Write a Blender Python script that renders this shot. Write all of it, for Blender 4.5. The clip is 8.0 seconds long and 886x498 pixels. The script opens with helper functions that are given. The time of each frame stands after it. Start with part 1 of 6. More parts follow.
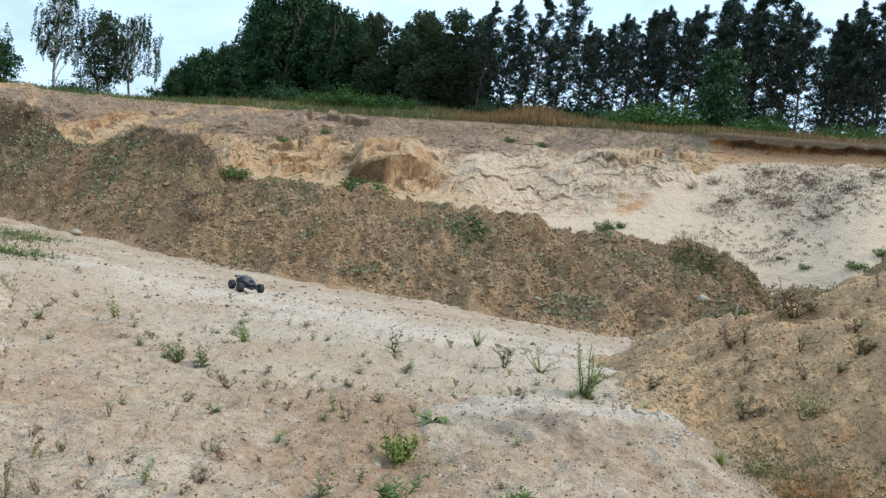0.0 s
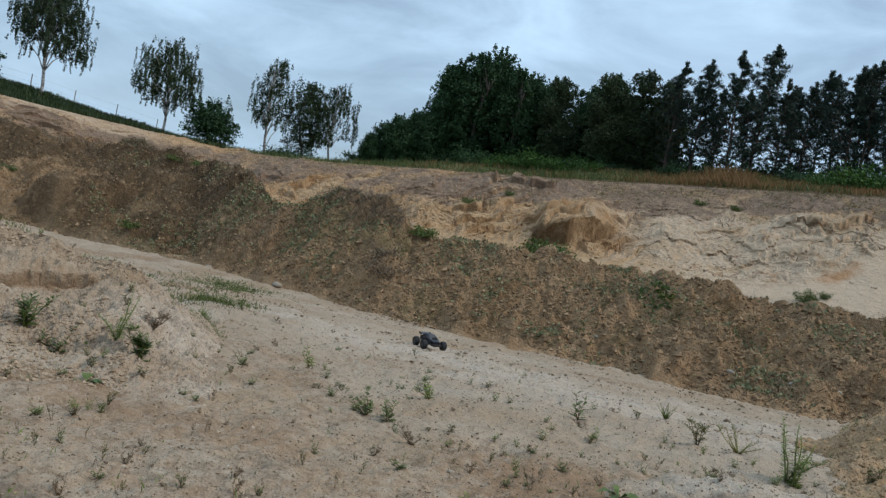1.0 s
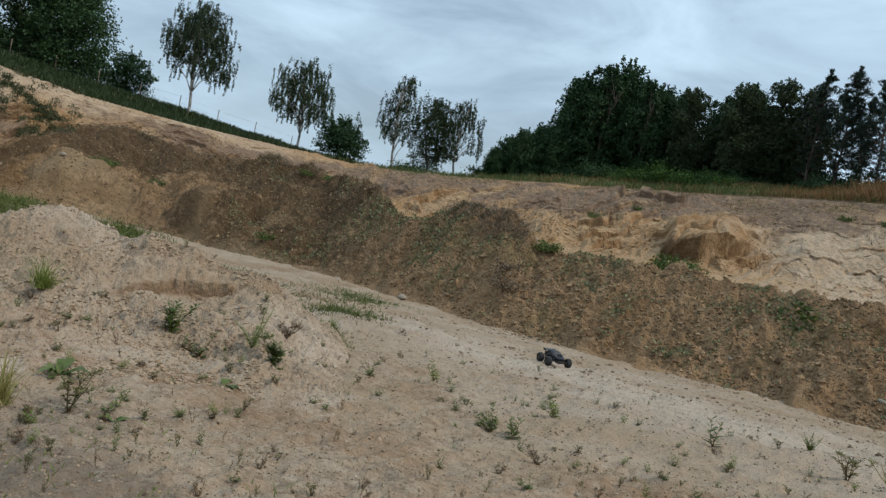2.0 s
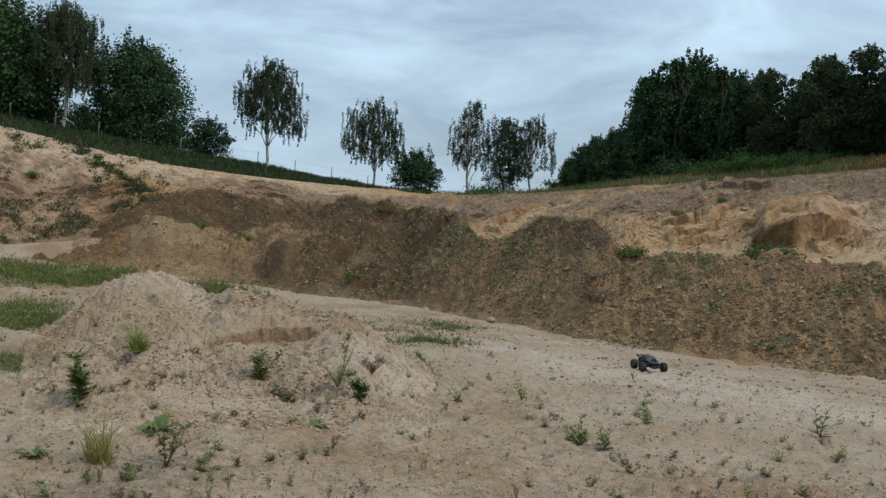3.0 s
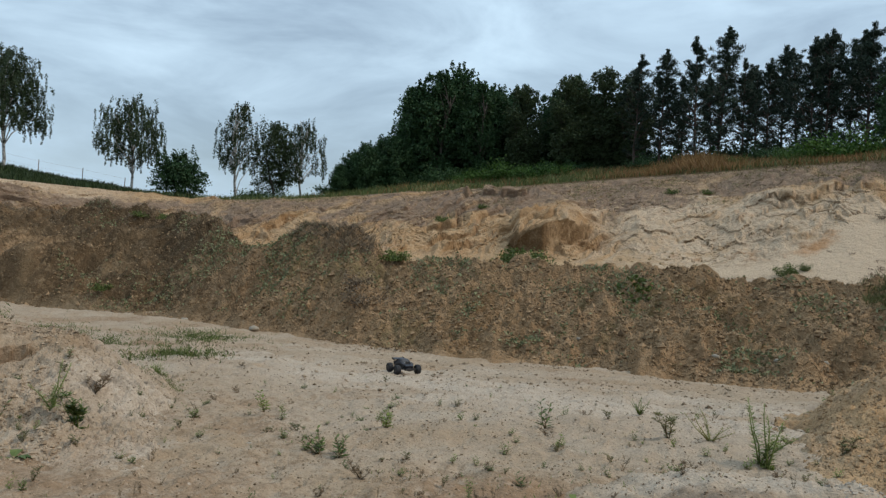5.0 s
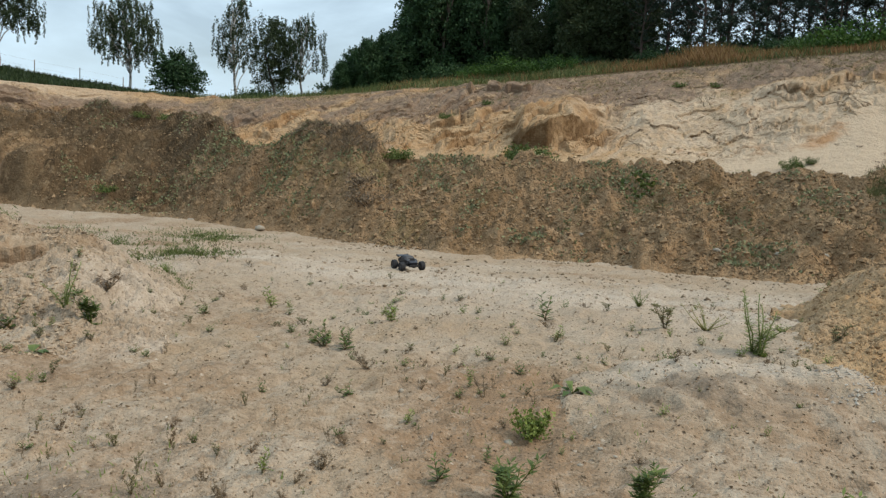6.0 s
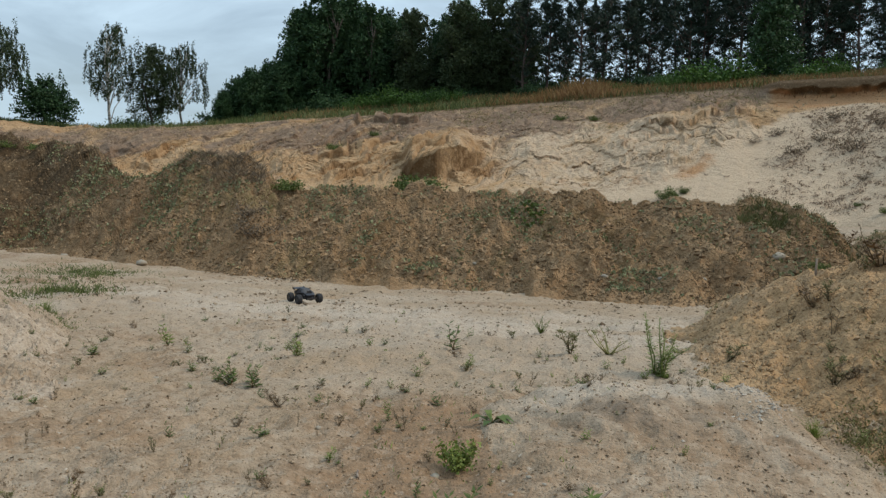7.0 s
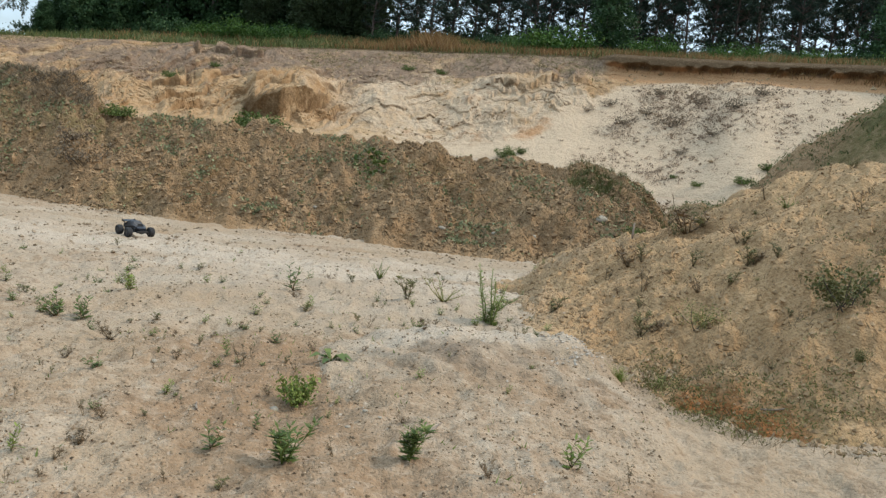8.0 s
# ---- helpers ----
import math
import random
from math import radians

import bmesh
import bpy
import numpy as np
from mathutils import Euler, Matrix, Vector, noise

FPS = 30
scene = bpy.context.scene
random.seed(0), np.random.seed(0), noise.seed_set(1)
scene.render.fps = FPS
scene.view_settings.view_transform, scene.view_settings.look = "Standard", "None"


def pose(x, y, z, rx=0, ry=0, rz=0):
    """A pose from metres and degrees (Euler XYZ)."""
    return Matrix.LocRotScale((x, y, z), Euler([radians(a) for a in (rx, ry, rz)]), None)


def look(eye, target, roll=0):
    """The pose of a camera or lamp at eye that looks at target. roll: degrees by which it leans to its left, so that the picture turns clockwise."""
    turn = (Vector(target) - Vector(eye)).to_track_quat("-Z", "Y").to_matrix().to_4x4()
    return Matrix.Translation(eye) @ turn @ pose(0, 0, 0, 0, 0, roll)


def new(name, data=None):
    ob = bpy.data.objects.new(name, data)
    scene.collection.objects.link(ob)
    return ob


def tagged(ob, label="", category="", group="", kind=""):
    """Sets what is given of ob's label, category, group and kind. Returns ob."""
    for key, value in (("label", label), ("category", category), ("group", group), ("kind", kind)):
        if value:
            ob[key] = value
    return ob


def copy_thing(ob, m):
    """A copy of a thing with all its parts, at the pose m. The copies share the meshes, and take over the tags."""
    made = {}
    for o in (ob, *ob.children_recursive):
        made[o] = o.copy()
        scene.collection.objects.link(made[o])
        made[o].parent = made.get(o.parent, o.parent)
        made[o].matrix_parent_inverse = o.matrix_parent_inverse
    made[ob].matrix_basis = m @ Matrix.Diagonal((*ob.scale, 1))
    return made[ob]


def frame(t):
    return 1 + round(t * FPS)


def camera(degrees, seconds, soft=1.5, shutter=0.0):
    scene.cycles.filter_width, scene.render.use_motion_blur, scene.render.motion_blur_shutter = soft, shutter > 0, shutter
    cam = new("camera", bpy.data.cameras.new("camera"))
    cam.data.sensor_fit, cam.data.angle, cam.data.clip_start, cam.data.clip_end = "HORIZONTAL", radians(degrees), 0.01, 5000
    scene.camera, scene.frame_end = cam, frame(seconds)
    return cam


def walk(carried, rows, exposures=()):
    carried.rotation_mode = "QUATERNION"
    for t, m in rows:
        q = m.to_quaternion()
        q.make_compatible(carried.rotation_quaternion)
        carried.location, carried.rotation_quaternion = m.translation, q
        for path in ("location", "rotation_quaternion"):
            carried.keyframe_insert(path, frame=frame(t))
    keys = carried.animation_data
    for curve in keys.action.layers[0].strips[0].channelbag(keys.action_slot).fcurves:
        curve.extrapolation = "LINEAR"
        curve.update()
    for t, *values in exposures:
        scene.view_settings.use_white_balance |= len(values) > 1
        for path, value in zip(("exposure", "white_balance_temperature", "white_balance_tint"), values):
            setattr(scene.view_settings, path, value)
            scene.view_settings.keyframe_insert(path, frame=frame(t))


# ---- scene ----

# ---- camera and its path ----
cam = camera(58.75, 8.0, soft=1.38)
PATH = [
    (0.0, -0.000, -0.000, 1.600, 86.76, -8.43, 0.48), (0.2, -0.020, 0.007, 1.590, 88.60, -8.86, 3.47),
    (0.5, -0.049, 0.039, 1.597, 89.33, -9.41, 8.65), (1.0, -0.077, 0.066, 1.588, 89.13, -9.72, 13.69),
    (1.5, -0.099, 0.080, 1.586, 88.89, -10.56, 18.71), (2.0, -0.130, 0.116, 1.585, 88.58, -10.27, 22.77),
    (2.2, -0.130, 0.121, 1.580, 88.46, -9.68, 24.07), (3.3, 0.123, 0.217, 1.601, 89.98, -1.29, 29.23),
    (3.5, 0.147, 0.279, 1.603, 90.00, -1.00, 28.53), (4.0, 0.125, 0.448, 1.609, 89.88, -1.43, 26.46),
    (4.2, 0.168, 0.432, 1.611, 89.91, -1.51, 18.02), (4.45, 0.230, 0.410, 1.612, 90.30, -1.85, 13.9), (5.3, 0.338, 0.364, 1.619, 90.85, -2.27, 12.51),
    (5.5, 0.341, 0.357, 1.622, 90.24, -2.03, 12.60), (5.8, 0.372, 0.335, 1.595, 86.25, -1.93, 13.31),
    (6.0, 0.363, 0.330, 1.600, 83.32, -1.64, 13.15), (6.5, 0.293, 0.355, 1.602, 84.33, -1.31, 10.11),
    (7.0, 0.158, 0.351, 1.589, 85.76, -1.40, 4.80), (7.5, 0.108, 0.299, 1.592, 86.29, -1.83, 0.07),
    (7.8, 0.098, 0.245, 1.593, 84.96, -3.11, -3.48), (8.0, 0.093, 0.189, 1.585, 82.70, -6.21, -6.60)]
walk(cam, [(t, pose(*p)) for t, *p in PATH], exposures=[
    (0.0, 0.62, 6150, 10), (0.3, 0.14, 6150, 10), (0.5, -0.10, 6150, 10), (1.0, -0.22, 6200, 10), (1.5, -0.22, 6450, 10), (2.0, -0.23, 6600, 10), (3.5, -0.22, 6600, 10),
    (5.5, -0.19, 6700, 10), (6.0, 0.17, 6950, 10), (6.5, 0.34, 6750, 10), (7.0, -0.06, 6800, 10), (7.5, 0.02, 6800, 10), (8.0, 0.44, 6800, 10)])

# ---- sky and sun ----
world = bpy.data.worlds.new("sky")
scene.world = world
world.use_nodes = True
wn, wl = world.node_tree.nodes, world.node_tree.links
wn.clear()


def wnode(kind, **values):
    node = wn.new(kind)
    for key, value in values.items():
        node.inputs[key].default_value = value
    return node


sky = wn.new("ShaderNodeTexSky")
sky.sky_type, sky.sun_disc = "NISHITA", False
sky.sun_elevation, sky.sun_rotation = radians(43.5), radians(94)
sky.air_density, sky.dust_density, sky.ozone_density = 1.0, 1.5, 1.0
coord = wn.new("ShaderNodeTexCoord")
stretch = wnode("ShaderNodeMapping", Scale=(1.5, 1.5, 5.0))
wl.new(coord.outputs["Generated"], stretch.inputs["Vector"])
clouds = wnode("ShaderNodeTexNoise", Scale=2.2, Detail=7.0, Roughness=0.56, Distortion=0.5)
wl.new(stretch.outputs[0], clouds.inputs["Vector"])
cover = wnode("ShaderNodeMapRange")
cover.inputs["From Min"].default_value, cover.inputs["From Max"].default_value = 0.38, 0.70
cover.inputs["To Min"].default_value, cover.inputs["To Max"].default_value = 0.42, 1.0
wl.new(clouds.outputs["Fac"], cover.inputs["Value"])
scaled = wnode("ShaderNodeVectorMath")
scaled.operation = "SCALE"
scaled.inputs["Scale"].default_value = 0.15
wl.new(sky.outputs[0], scaled.inputs[0])
mixed = wn.new("ShaderNodeMix")
mixed.data_type = "RGBA"
wl.new(cover.outputs[0], mixed.inputs[0])
wl.new(scaled.outputs[0], mixed.inputs[6])
mixed.inputs[7].default_value = (1.12, 1.50, 1.84, 1)
height = wn.new("ShaderNodeSeparateXYZ")
wl.new(coord.outputs["Generated"], height.inputs[0])
zenith = wnode("ShaderNodeMapRange")
zenith.inputs["To Min"].default_value, zenith.inputs["To Max"].default_value = 0.50, 1.08
wl.new(height.outputs["Z"], zenith.inputs["Value"])
graded = wnode("ShaderNodeVectorMath")
graded.operation = "SCALE"
wl.new(mixed.outputs[2], graded.inputs[0])
wl.new(zenith.outputs[0], graded.inputs["Scale"])
background = wnode("ShaderNodeBackground", Strength=1.0)
wl.new(graded.outputs[0], background.inputs["Color"])
wl.new(background.outputs[0], wn.new("ShaderNodeOutputWorld").inputs[0])

sun = new("sun", bpy.data.lights.new("sun", "SUN"))
sun.data.energy, sun.data.angle, sun.data.color = 1.8, radians(9), (1.0, 0.90, 0.75)
sun.matrix_world = look((0, 0, 40), (-42, 3, 0))

# ---- noise in numpy ----


def lattice(ix, iy, seed):
    n = (ix.astype(np.int64) * 374761393 + iy.astype(np.int64) * 668265263 + seed * 974634777) & 0x7FFFFFFF
    n = ((n ^ (n >> 13)) * 1274126177) & 0x7FFFFFFF
    return ((n ^ (n >> 16)) & 0xFFFF) / 65535.0


def vnoise(x, y, seed=0):
    """Smooth noise from -1 to 1 with features about one unit across."""
    ix, iy = np.floor(x), np.floor(y)
    fx, fy = x - ix, y - iy
    fx, fy = fx * fx * fx * (fx * (fx * 6 - 15) + 10), fy * fy * fy * (fy * (fy * 6 - 15) + 10)
    a, b = lattice(ix, iy, seed), lattice(ix + 1, iy, seed)
    c, d = lattice(ix, iy + 1, seed), lattice(ix + 1, iy + 1, seed)
    return 2 * (a + (b - a) * fx + (c + (d - c) * fx - a - (b - a) * fx) * fy) - 1


def fbm(x, y, seed=0, octaves=4, gain=0.5):
    total, amp = np.zeros_like(np.asarray(x, float)), 1.0
    for k in range(octaves):
        total = total + amp * vnoise(x * 2.03 ** k + 17.3 * k, y * 2.03 ** k - 9.1 * k, seed + k)
        amp *= gain
    return total


def ridged(x, y, seed=0, octaves=4):
    total, amp = np.zeros_like(np.asarray(x, float)), 1.0
    for k in range(octaves):
        total = total + amp * (1 - 2 * np.abs(vnoise(x * 2.1 ** k + 5.7 * k, y * 2.1 ** k + 3.3 * k, seed + k)))
        amp *= 0.5
    return total


def plates(x, y, seed=0):
    """Broken plates about one unit across: a number from 0 to 1 for each, the way down it (-1 to 1), and the gap to its nearest edge."""
    ix, iy = np.floor(x), np.floor(y)
    near, second = np.full(np.shape(x), 9.0), np.full(np.shape(x), 9.0)
    which, down = np.zeros(np.shape(x)), np.zeros(np.shape(x))
    for a in (-1, 0, 1):
        for b in (-1, 0, 1):
            cx = ix + a + 0.15 + 0.7 * lattice(ix + a, iy + b, seed)
            cy = iy + b + 0.15 + 0.7 * lattice(ix + a, iy + b, seed + 1)
            d = np.hypot(x - cx, y - cy)
            first = d < near
            second = np.where(first, near, np.minimum(second, d))
            which = np.where(first, lattice(ix + a, iy + b, seed + 2), which)
            down = np.where(first, y - cy, down)
            near = np.where(first, d, near)
    return which, down, second - near


def smooth(a, b, v):
    s = np.clip((v - a) / (b - a), 0, 1)
    return s * s * (3 - 2 * s)


def along(az, rows, column):
    """A value of a plan line at the bearing az (degrees clockwise from +y)."""
    return np.interp(az, [r[0] for r in rows], [r[column] for r in rows])


# ---- the plan: lines round the pit, by bearing, distance and height ----
FOOT = [(-180, 30, 0.2), (-75, 36, 0.3), (-58, 36, 0.1), (-50, 35, -0.17), (-44, 34, -0.54), (-37.6, 29.5, -0.66), (-31, 27, -0.62), (-26, 24, -0.67),
        (-18, 20.5, -0.66), (-10, 19, -0.70), (-1.5, 18.3, -0.76), (6, 17.8, -0.78), (13, 17.5, -0.7), (24, 19, -0.6), (60, 22, -0.4), (180, 30, 0.2)]
BENCH = [(-180, 34, 0.6), (-75, 40, 0.6), (-58, 39.5, 0.6), (-54, 40, 0.9), (-50, 44, 2.0), (-44, 44.5, 2.6), (-38, 42, 2.4), (-32, 39, 2.0), (-26, 34, 1.3), (-16, 31, 1.3),
         (-6, 30.5, 1.55), (8, 30, 1.4), (15, 29, 1.2), (22, 27.5, 0.8), (28, 26, 1.0), (60, 26, 1.0), (180, 34, 0.6)]
RIM = [(-180, 60, 4.0), (-75, 50, 7.4), (-58, 50, 6.8), (-53, 50.5, 6.1), (-48, 52, 5.6), (-42, 53, 5.3), (-36, 55, 5.2), (-30, 56, 4.95), (-24, 52, 5.05),
       (-16, 48, 5.5), (-8, 46, 5.95), (0, 45, 6.5), (10, 42, 6.8), (18, 40, 6.85), (30, 37, 6.6), (40, 34, 6.3), (60, 34, 6.0), (180, 60, 4.0)]
BANK = [(-180, 5.0), (-75, 8.7), (-58, 8.2), (-48, 7.15), (-42, 6.65), (-36, 5.88), (-32.5, 5.35), (-27, 5.42), (-20, 5.95), (-12, 7.0), (-5, 7.5), (0, 7.9), (10, 8.1), (20, 8.0),
        (40, 7.6), (180, 5.0)]


def bearing(x, y):
    return np.degrees(np.arctan2(x, y)), np.hypot(x, y)


def floor_height(x, y):
    az, r = bearing(x, y)
    rf, zf = along(az, FOOT, 1), along(az, FOOT, 2)
    near = 0.22 - 0.025 * np.minimum(r, 8)
    z = near + (zf - 0.02) * np.clip((r - 8) / (rf - 8), 0, 1)
    z = z + 0.05 * fbm(x * 0.35, y * 0.35, 3, 3) + 0.037 * fbm(x * 2.1, y * 2.1, 9, 4) + 0.019 * ridged(x * 6, y * 6, 12, 3) + 0.020 * ridged(np.radians(az) * 12 + r * 0.2, r * 2.4, 13, 3) * smooth(7, 10, r)
    # shallow wheel ruts along the track
    rut = np.exp(-((r - (rf - 3.6)) / 2.0) ** 2) * smooth(-0.4, 0.4, vnoise(az * 0.12, r * 0.9, 14))
    z = z + 0.022 * rut * np.sin((r - rf) * 9.0 + 1.5 * vnoise(az * 0.2, r * 0.4, 15))
    # the dip beside the jump, at the foot of the orange heap
    return z - 0.16 * np.exp(-(((x - 2.5) / 0.9) ** 2 + ((y - 4.6) / 1.6) ** 2))


def cliff_profile(az, s):
    """Height from bench (0) to rim (1): loose slope below, steeper broken ground above, a flatter grey shoulder at the top."""
    shoulder = smooth(-14, -2, az) * (1 - smooth(14, 20, az))
    scarp = smooth(13, 18, az)
    a = np.interp(s, [0, 0.25, 0.5, 0.75, 1.0], [0, 0.20, 0.47, 0.80, 1.0])
    b = np.interp(s, [0, 0.25, 0.42, 0.6, 1.0], [0, 0.22, 0.44, 0.62, 1.0])
    c = np.interp(s, [0, 0.3, 0.6, 0.93, 0.97, 1.0], [0, 0.24, 0.55, 0.86, 0.97, 1.0])
    return a * (1 - shoulder) * (1 - scarp) + b * shoulder * (1 - scarp) + c * scarp


def ground_height(x, y):
    az, r = bearing(x, y)
    rf, rb, rr = along(az, FOOT, 1), along(az, BENCH, 1), along(az, RIM, 1)
    zf, zb, zr, zp = along(az, FOOT, 2), along(az, BENCH, 2), along(az, RIM, 2), along(az, BANK, 1)
    z = floor_height(x, y)
    z = np.where(r > rf, zf + (zb - zf) * smooth(rf, rb, r), z)
    s = (r - rb) / (rr - rb)
    z = np.where(r > rb, zb + (zr - zb) * cliff_profile(az, np.clip(s, 0, 1)), z)
    far = zr + (zp - zr) * smooth(rr, rr + 9, r) - 0.02 * np.clip(r - rr - 16, 0, 200)
    far = far + 0.12 * fbm(x * 0.3, y * 0.3, 21, 3) * smooth(rr, rr + 3, r)
    return np.where(r > rr, far, z)


BERM = [(-57, 39.0, -1.2), (-55.5, 39.3, -0.5), (-53.5, 40, 0.7), (-51.5, 42, 1.9), (-50, 43, 2.6), (-48.5, 43, 2.9), (-46.5, 43, 3.35), (-42.8, 41.5, 3.25), (-37.7, 39, 3.0), (-32, 35.5, 2.9), (-28.7, 31.5, 2.72), (-26.3, 28.4, 1.88),
        (-25, 27.2, 1.85), (-22, 26, 2.2), (-18.5, 25, 2.28), (-17, 24.6, 1.9), (-16, 24.4, 1.35), (-9, 23.4, 1.55), (-2, 22.6, 1.44), (6, 22, 1.58), (8.2, 22, 1.3),
        (11.5, 22, 1.3), (15, 22, 1.12), (18, 22, 1.2), (21, 22, 1.0), (22.5, 22, 0.5), (24.5, 22, -0.6)]


def berm_height(x, y):
    az, r = bearing(x, y)
    rf, zf = along(az, FOOT, 1), along(az, FOOT, 2)
    rc, zc = along(az, BERM, 1), along(az, BERM, 2)
    s = (r - rf) / (rc - rf)
    rf = rf + 0.35 * fbm(az * 0.35, az * 0 + 2.0, 31, 3) * smooth(0.35, 0.0, s)
    s = (r - rf) / (rc - rf)
    rise = np.interp(s, [-0.3, 0, 0.1, 0.5, 0.8, 1.0, 1.25, 1.9], [-0.35, 0, 0.09, 0.55, 0.88, 1.0, 0.93, 0.35])
    z = zf + (zc - zf) * np.where(zc > zf, rise, np.abs(rise) + 0.3)
    inside = smooth(-0.02, 0.2, s)
    tang = np.radians(az) * 26
    lump = 0.17 * fbm(x * 0.55, y * 0.55, 41, 3) + 0.09 * fbm(x * 2.3, y * 2.3, 45, 3) + 0.20 * fbm(tang * 0.9 + r * 0.7, r * 2.2, 46, 3) + 0.11 * ridged(tang * 1.7 + r * 1.1, r * 4.0, 47, 2) + 0.05 * ridged(x * 3.6, y * 3.6, 48, 2) + 0.06 * vnoise(x * 8, y * 8, 49)
    # gullies and humps among the older heaps to the west
    west = smooth(-27, -34, az)
    lower = smooth(0.08, 0.25, s) * smooth(0.98, 0.75, s)
    lump = lump + west * (0.5 * fbm(x * 0.2, y * 0.2, 51, 3) * smooth(1.0, 0.75, s) + 0.40 * ridged(x * 0.42, y * 0.42, 53, 3) * smooth(1.05, 0.8, s))
    lump = lump - lower * (0.7 * np.exp(-((az + 43.0 + 2.0 * (s - 0.4)) / 1.2) ** 2) + 0.25 * np.exp(-((az + 36.6 + 3.6 * (s - 0.4)) / 1.4) ** 2))
    z = z + lump * inside * 0.9
    # an older ridge runs out in front, with a toe of washed sand
    ridge = np.interp(az, [-52, -50.4, -49, -46.5, -44.1, -42.5], [-0.6, 1.4, 2.1, 1.75, 1.1, -0.3]) - 0.62 * np.abs(r - np.interp(az, [-50, -44], [37.4, 35.6])) + 0.22 * fbm(x * 0.7, y * 0.7, 55, 3)
    toe = 0.95 - (np.abs(az + 48.2) / 2.6) ** 2 - 0.42 * np.abs(r - 36.4) + 0.2 * fbm(x * 0.8, y * 0.8, 57, 3)
    hump = 1.55 - (np.abs(az + 39.6) / 2.2) ** 2 - 0.5 * np.abs(r - 33.4) + 0.2 * fbm(x * 0.8, y * 0.8, 59, 3)
    for other in (ridge, toe, hump):
        other = other - 3.0 * smooth(0.16, -0.06, s)
        z = np.where(other > z, z + (other - z) * smooth(0, 0.5, other - z + 0.1), z)
    return z


def make_grid(name, us, vs, place, keep=None, smooth_shade=True):
    """A sheet over the parameter grid us x vs; place gives x, y, z arrays."""
    u, v = np.meshgrid(us, vs, indexing="ij")
    x, y, z = place(u, v)
    n, m = u.shape
    verts = np.stack([x, y, z], -1).reshape(-1, 3)
    i = (np.arange(n - 1)[:, None] * m + np.arange(m - 1)[None]).ravel()
    faces = np.stack([i, i + 1, i + m + 1, i + m], 1)
    if keep is not None:
        ok = keep(u, v, x, y, z).ravel()
        faces = faces[ok[faces].any(1)]
        used = np.unique(faces)
        remap = np.zeros(len(verts), int)
        remap[used] = np.arange(len(used))
        verts, faces = verts[used], remap[faces]
    mesh = bpy.data.meshes.new(name)
    mesh.vertices.add(len(verts))
    mesh.vertices.foreach_set("co", verts.ravel())
    mesh.loops.add(faces.size)
    mesh.loops.foreach_set("vertex_index", faces.ravel())
    mesh.polygons.add(len(faces))
    mesh.polygons.foreach_set("loop_start", np.arange(len(faces)) * 4)
    mesh.update(calc_edges=True)
    mesh.polygons.foreach_set("use_smooth", np.full(len(faces), smooth_shade))
    mesh.validate()
    return mesh, verts


def zone(mesh, name, values):
    layer = mesh.attributes.new(name, "FLOAT", "POINT")
    layer.data.foreach_set("value", np.asarray(values, np.float32))


# ---- materials ----
def shader(name):
    m = bpy.data.materials.new(name)
    m.use_nodes = True
    nt = m.node_tree
    return m, nt, nt.nodes["Principled BSDF"]


def node(nt, kind, inputs=None, **props):
    n = nt.nodes.new(kind)
    for key, value in props.items():
        setattr(n, key, value)
    for key, value in (inputs or {}).items():
        if isinstance(value, bpy.types.NodeSocket):
            nt.links.new(value, n.inputs[key])
        else:
            n.inputs[key].default_value = value
    return n


def noise_of(nt, scale, detail=4.0, rough=0.55, vec=None, distortion=0.0):
    n = node(nt, "ShaderNodeTexNoise", {"Scale": scale, "Detail": detail, "Roughness": rough, "Distortion": distortion})
    if vec is not None:
        nt.links.new(vec, n.inputs["Vector"])
    return n.outputs["Fac"]


def ramp(nt, fac, lo, hi, out_lo=0.0, out_hi=1.0):
    return node(nt, "ShaderNodeMapRange", {0: fac, 1: lo, 2: hi, 3: out_lo, 4: out_hi}).outputs[0]


def mix(nt, fac, a, b, blend="MIX"):
    n = nt.nodes.new("ShaderNodeMix")
    n.data_type, n.blend_type = "RGBA", blend
    for socket, value in ((n.inputs[0], fac), (n.inputs[6], a), (n.inputs[7], b)):
        if isinstance(value, bpy.types.NodeSocket):
            nt.links.new(value, socket)
        else:
            socket.default_value = (*value, 1) if isinstance(value, tuple) and len(value) == 3 else value
    return n.outputs[2]


def times(nt, a, b):
    n = nt.nodes.new("ShaderNodeMath")
    n.operation = "MULTIPLY"
    for socket, value in ((n.inputs[0], a), (n.inputs[1], b)):
        if isinstance(value, bpy.types.NodeSocket):
            nt.links.new(value, socket)
        else:
            socket.default_value = value
    return n.outputs[0]


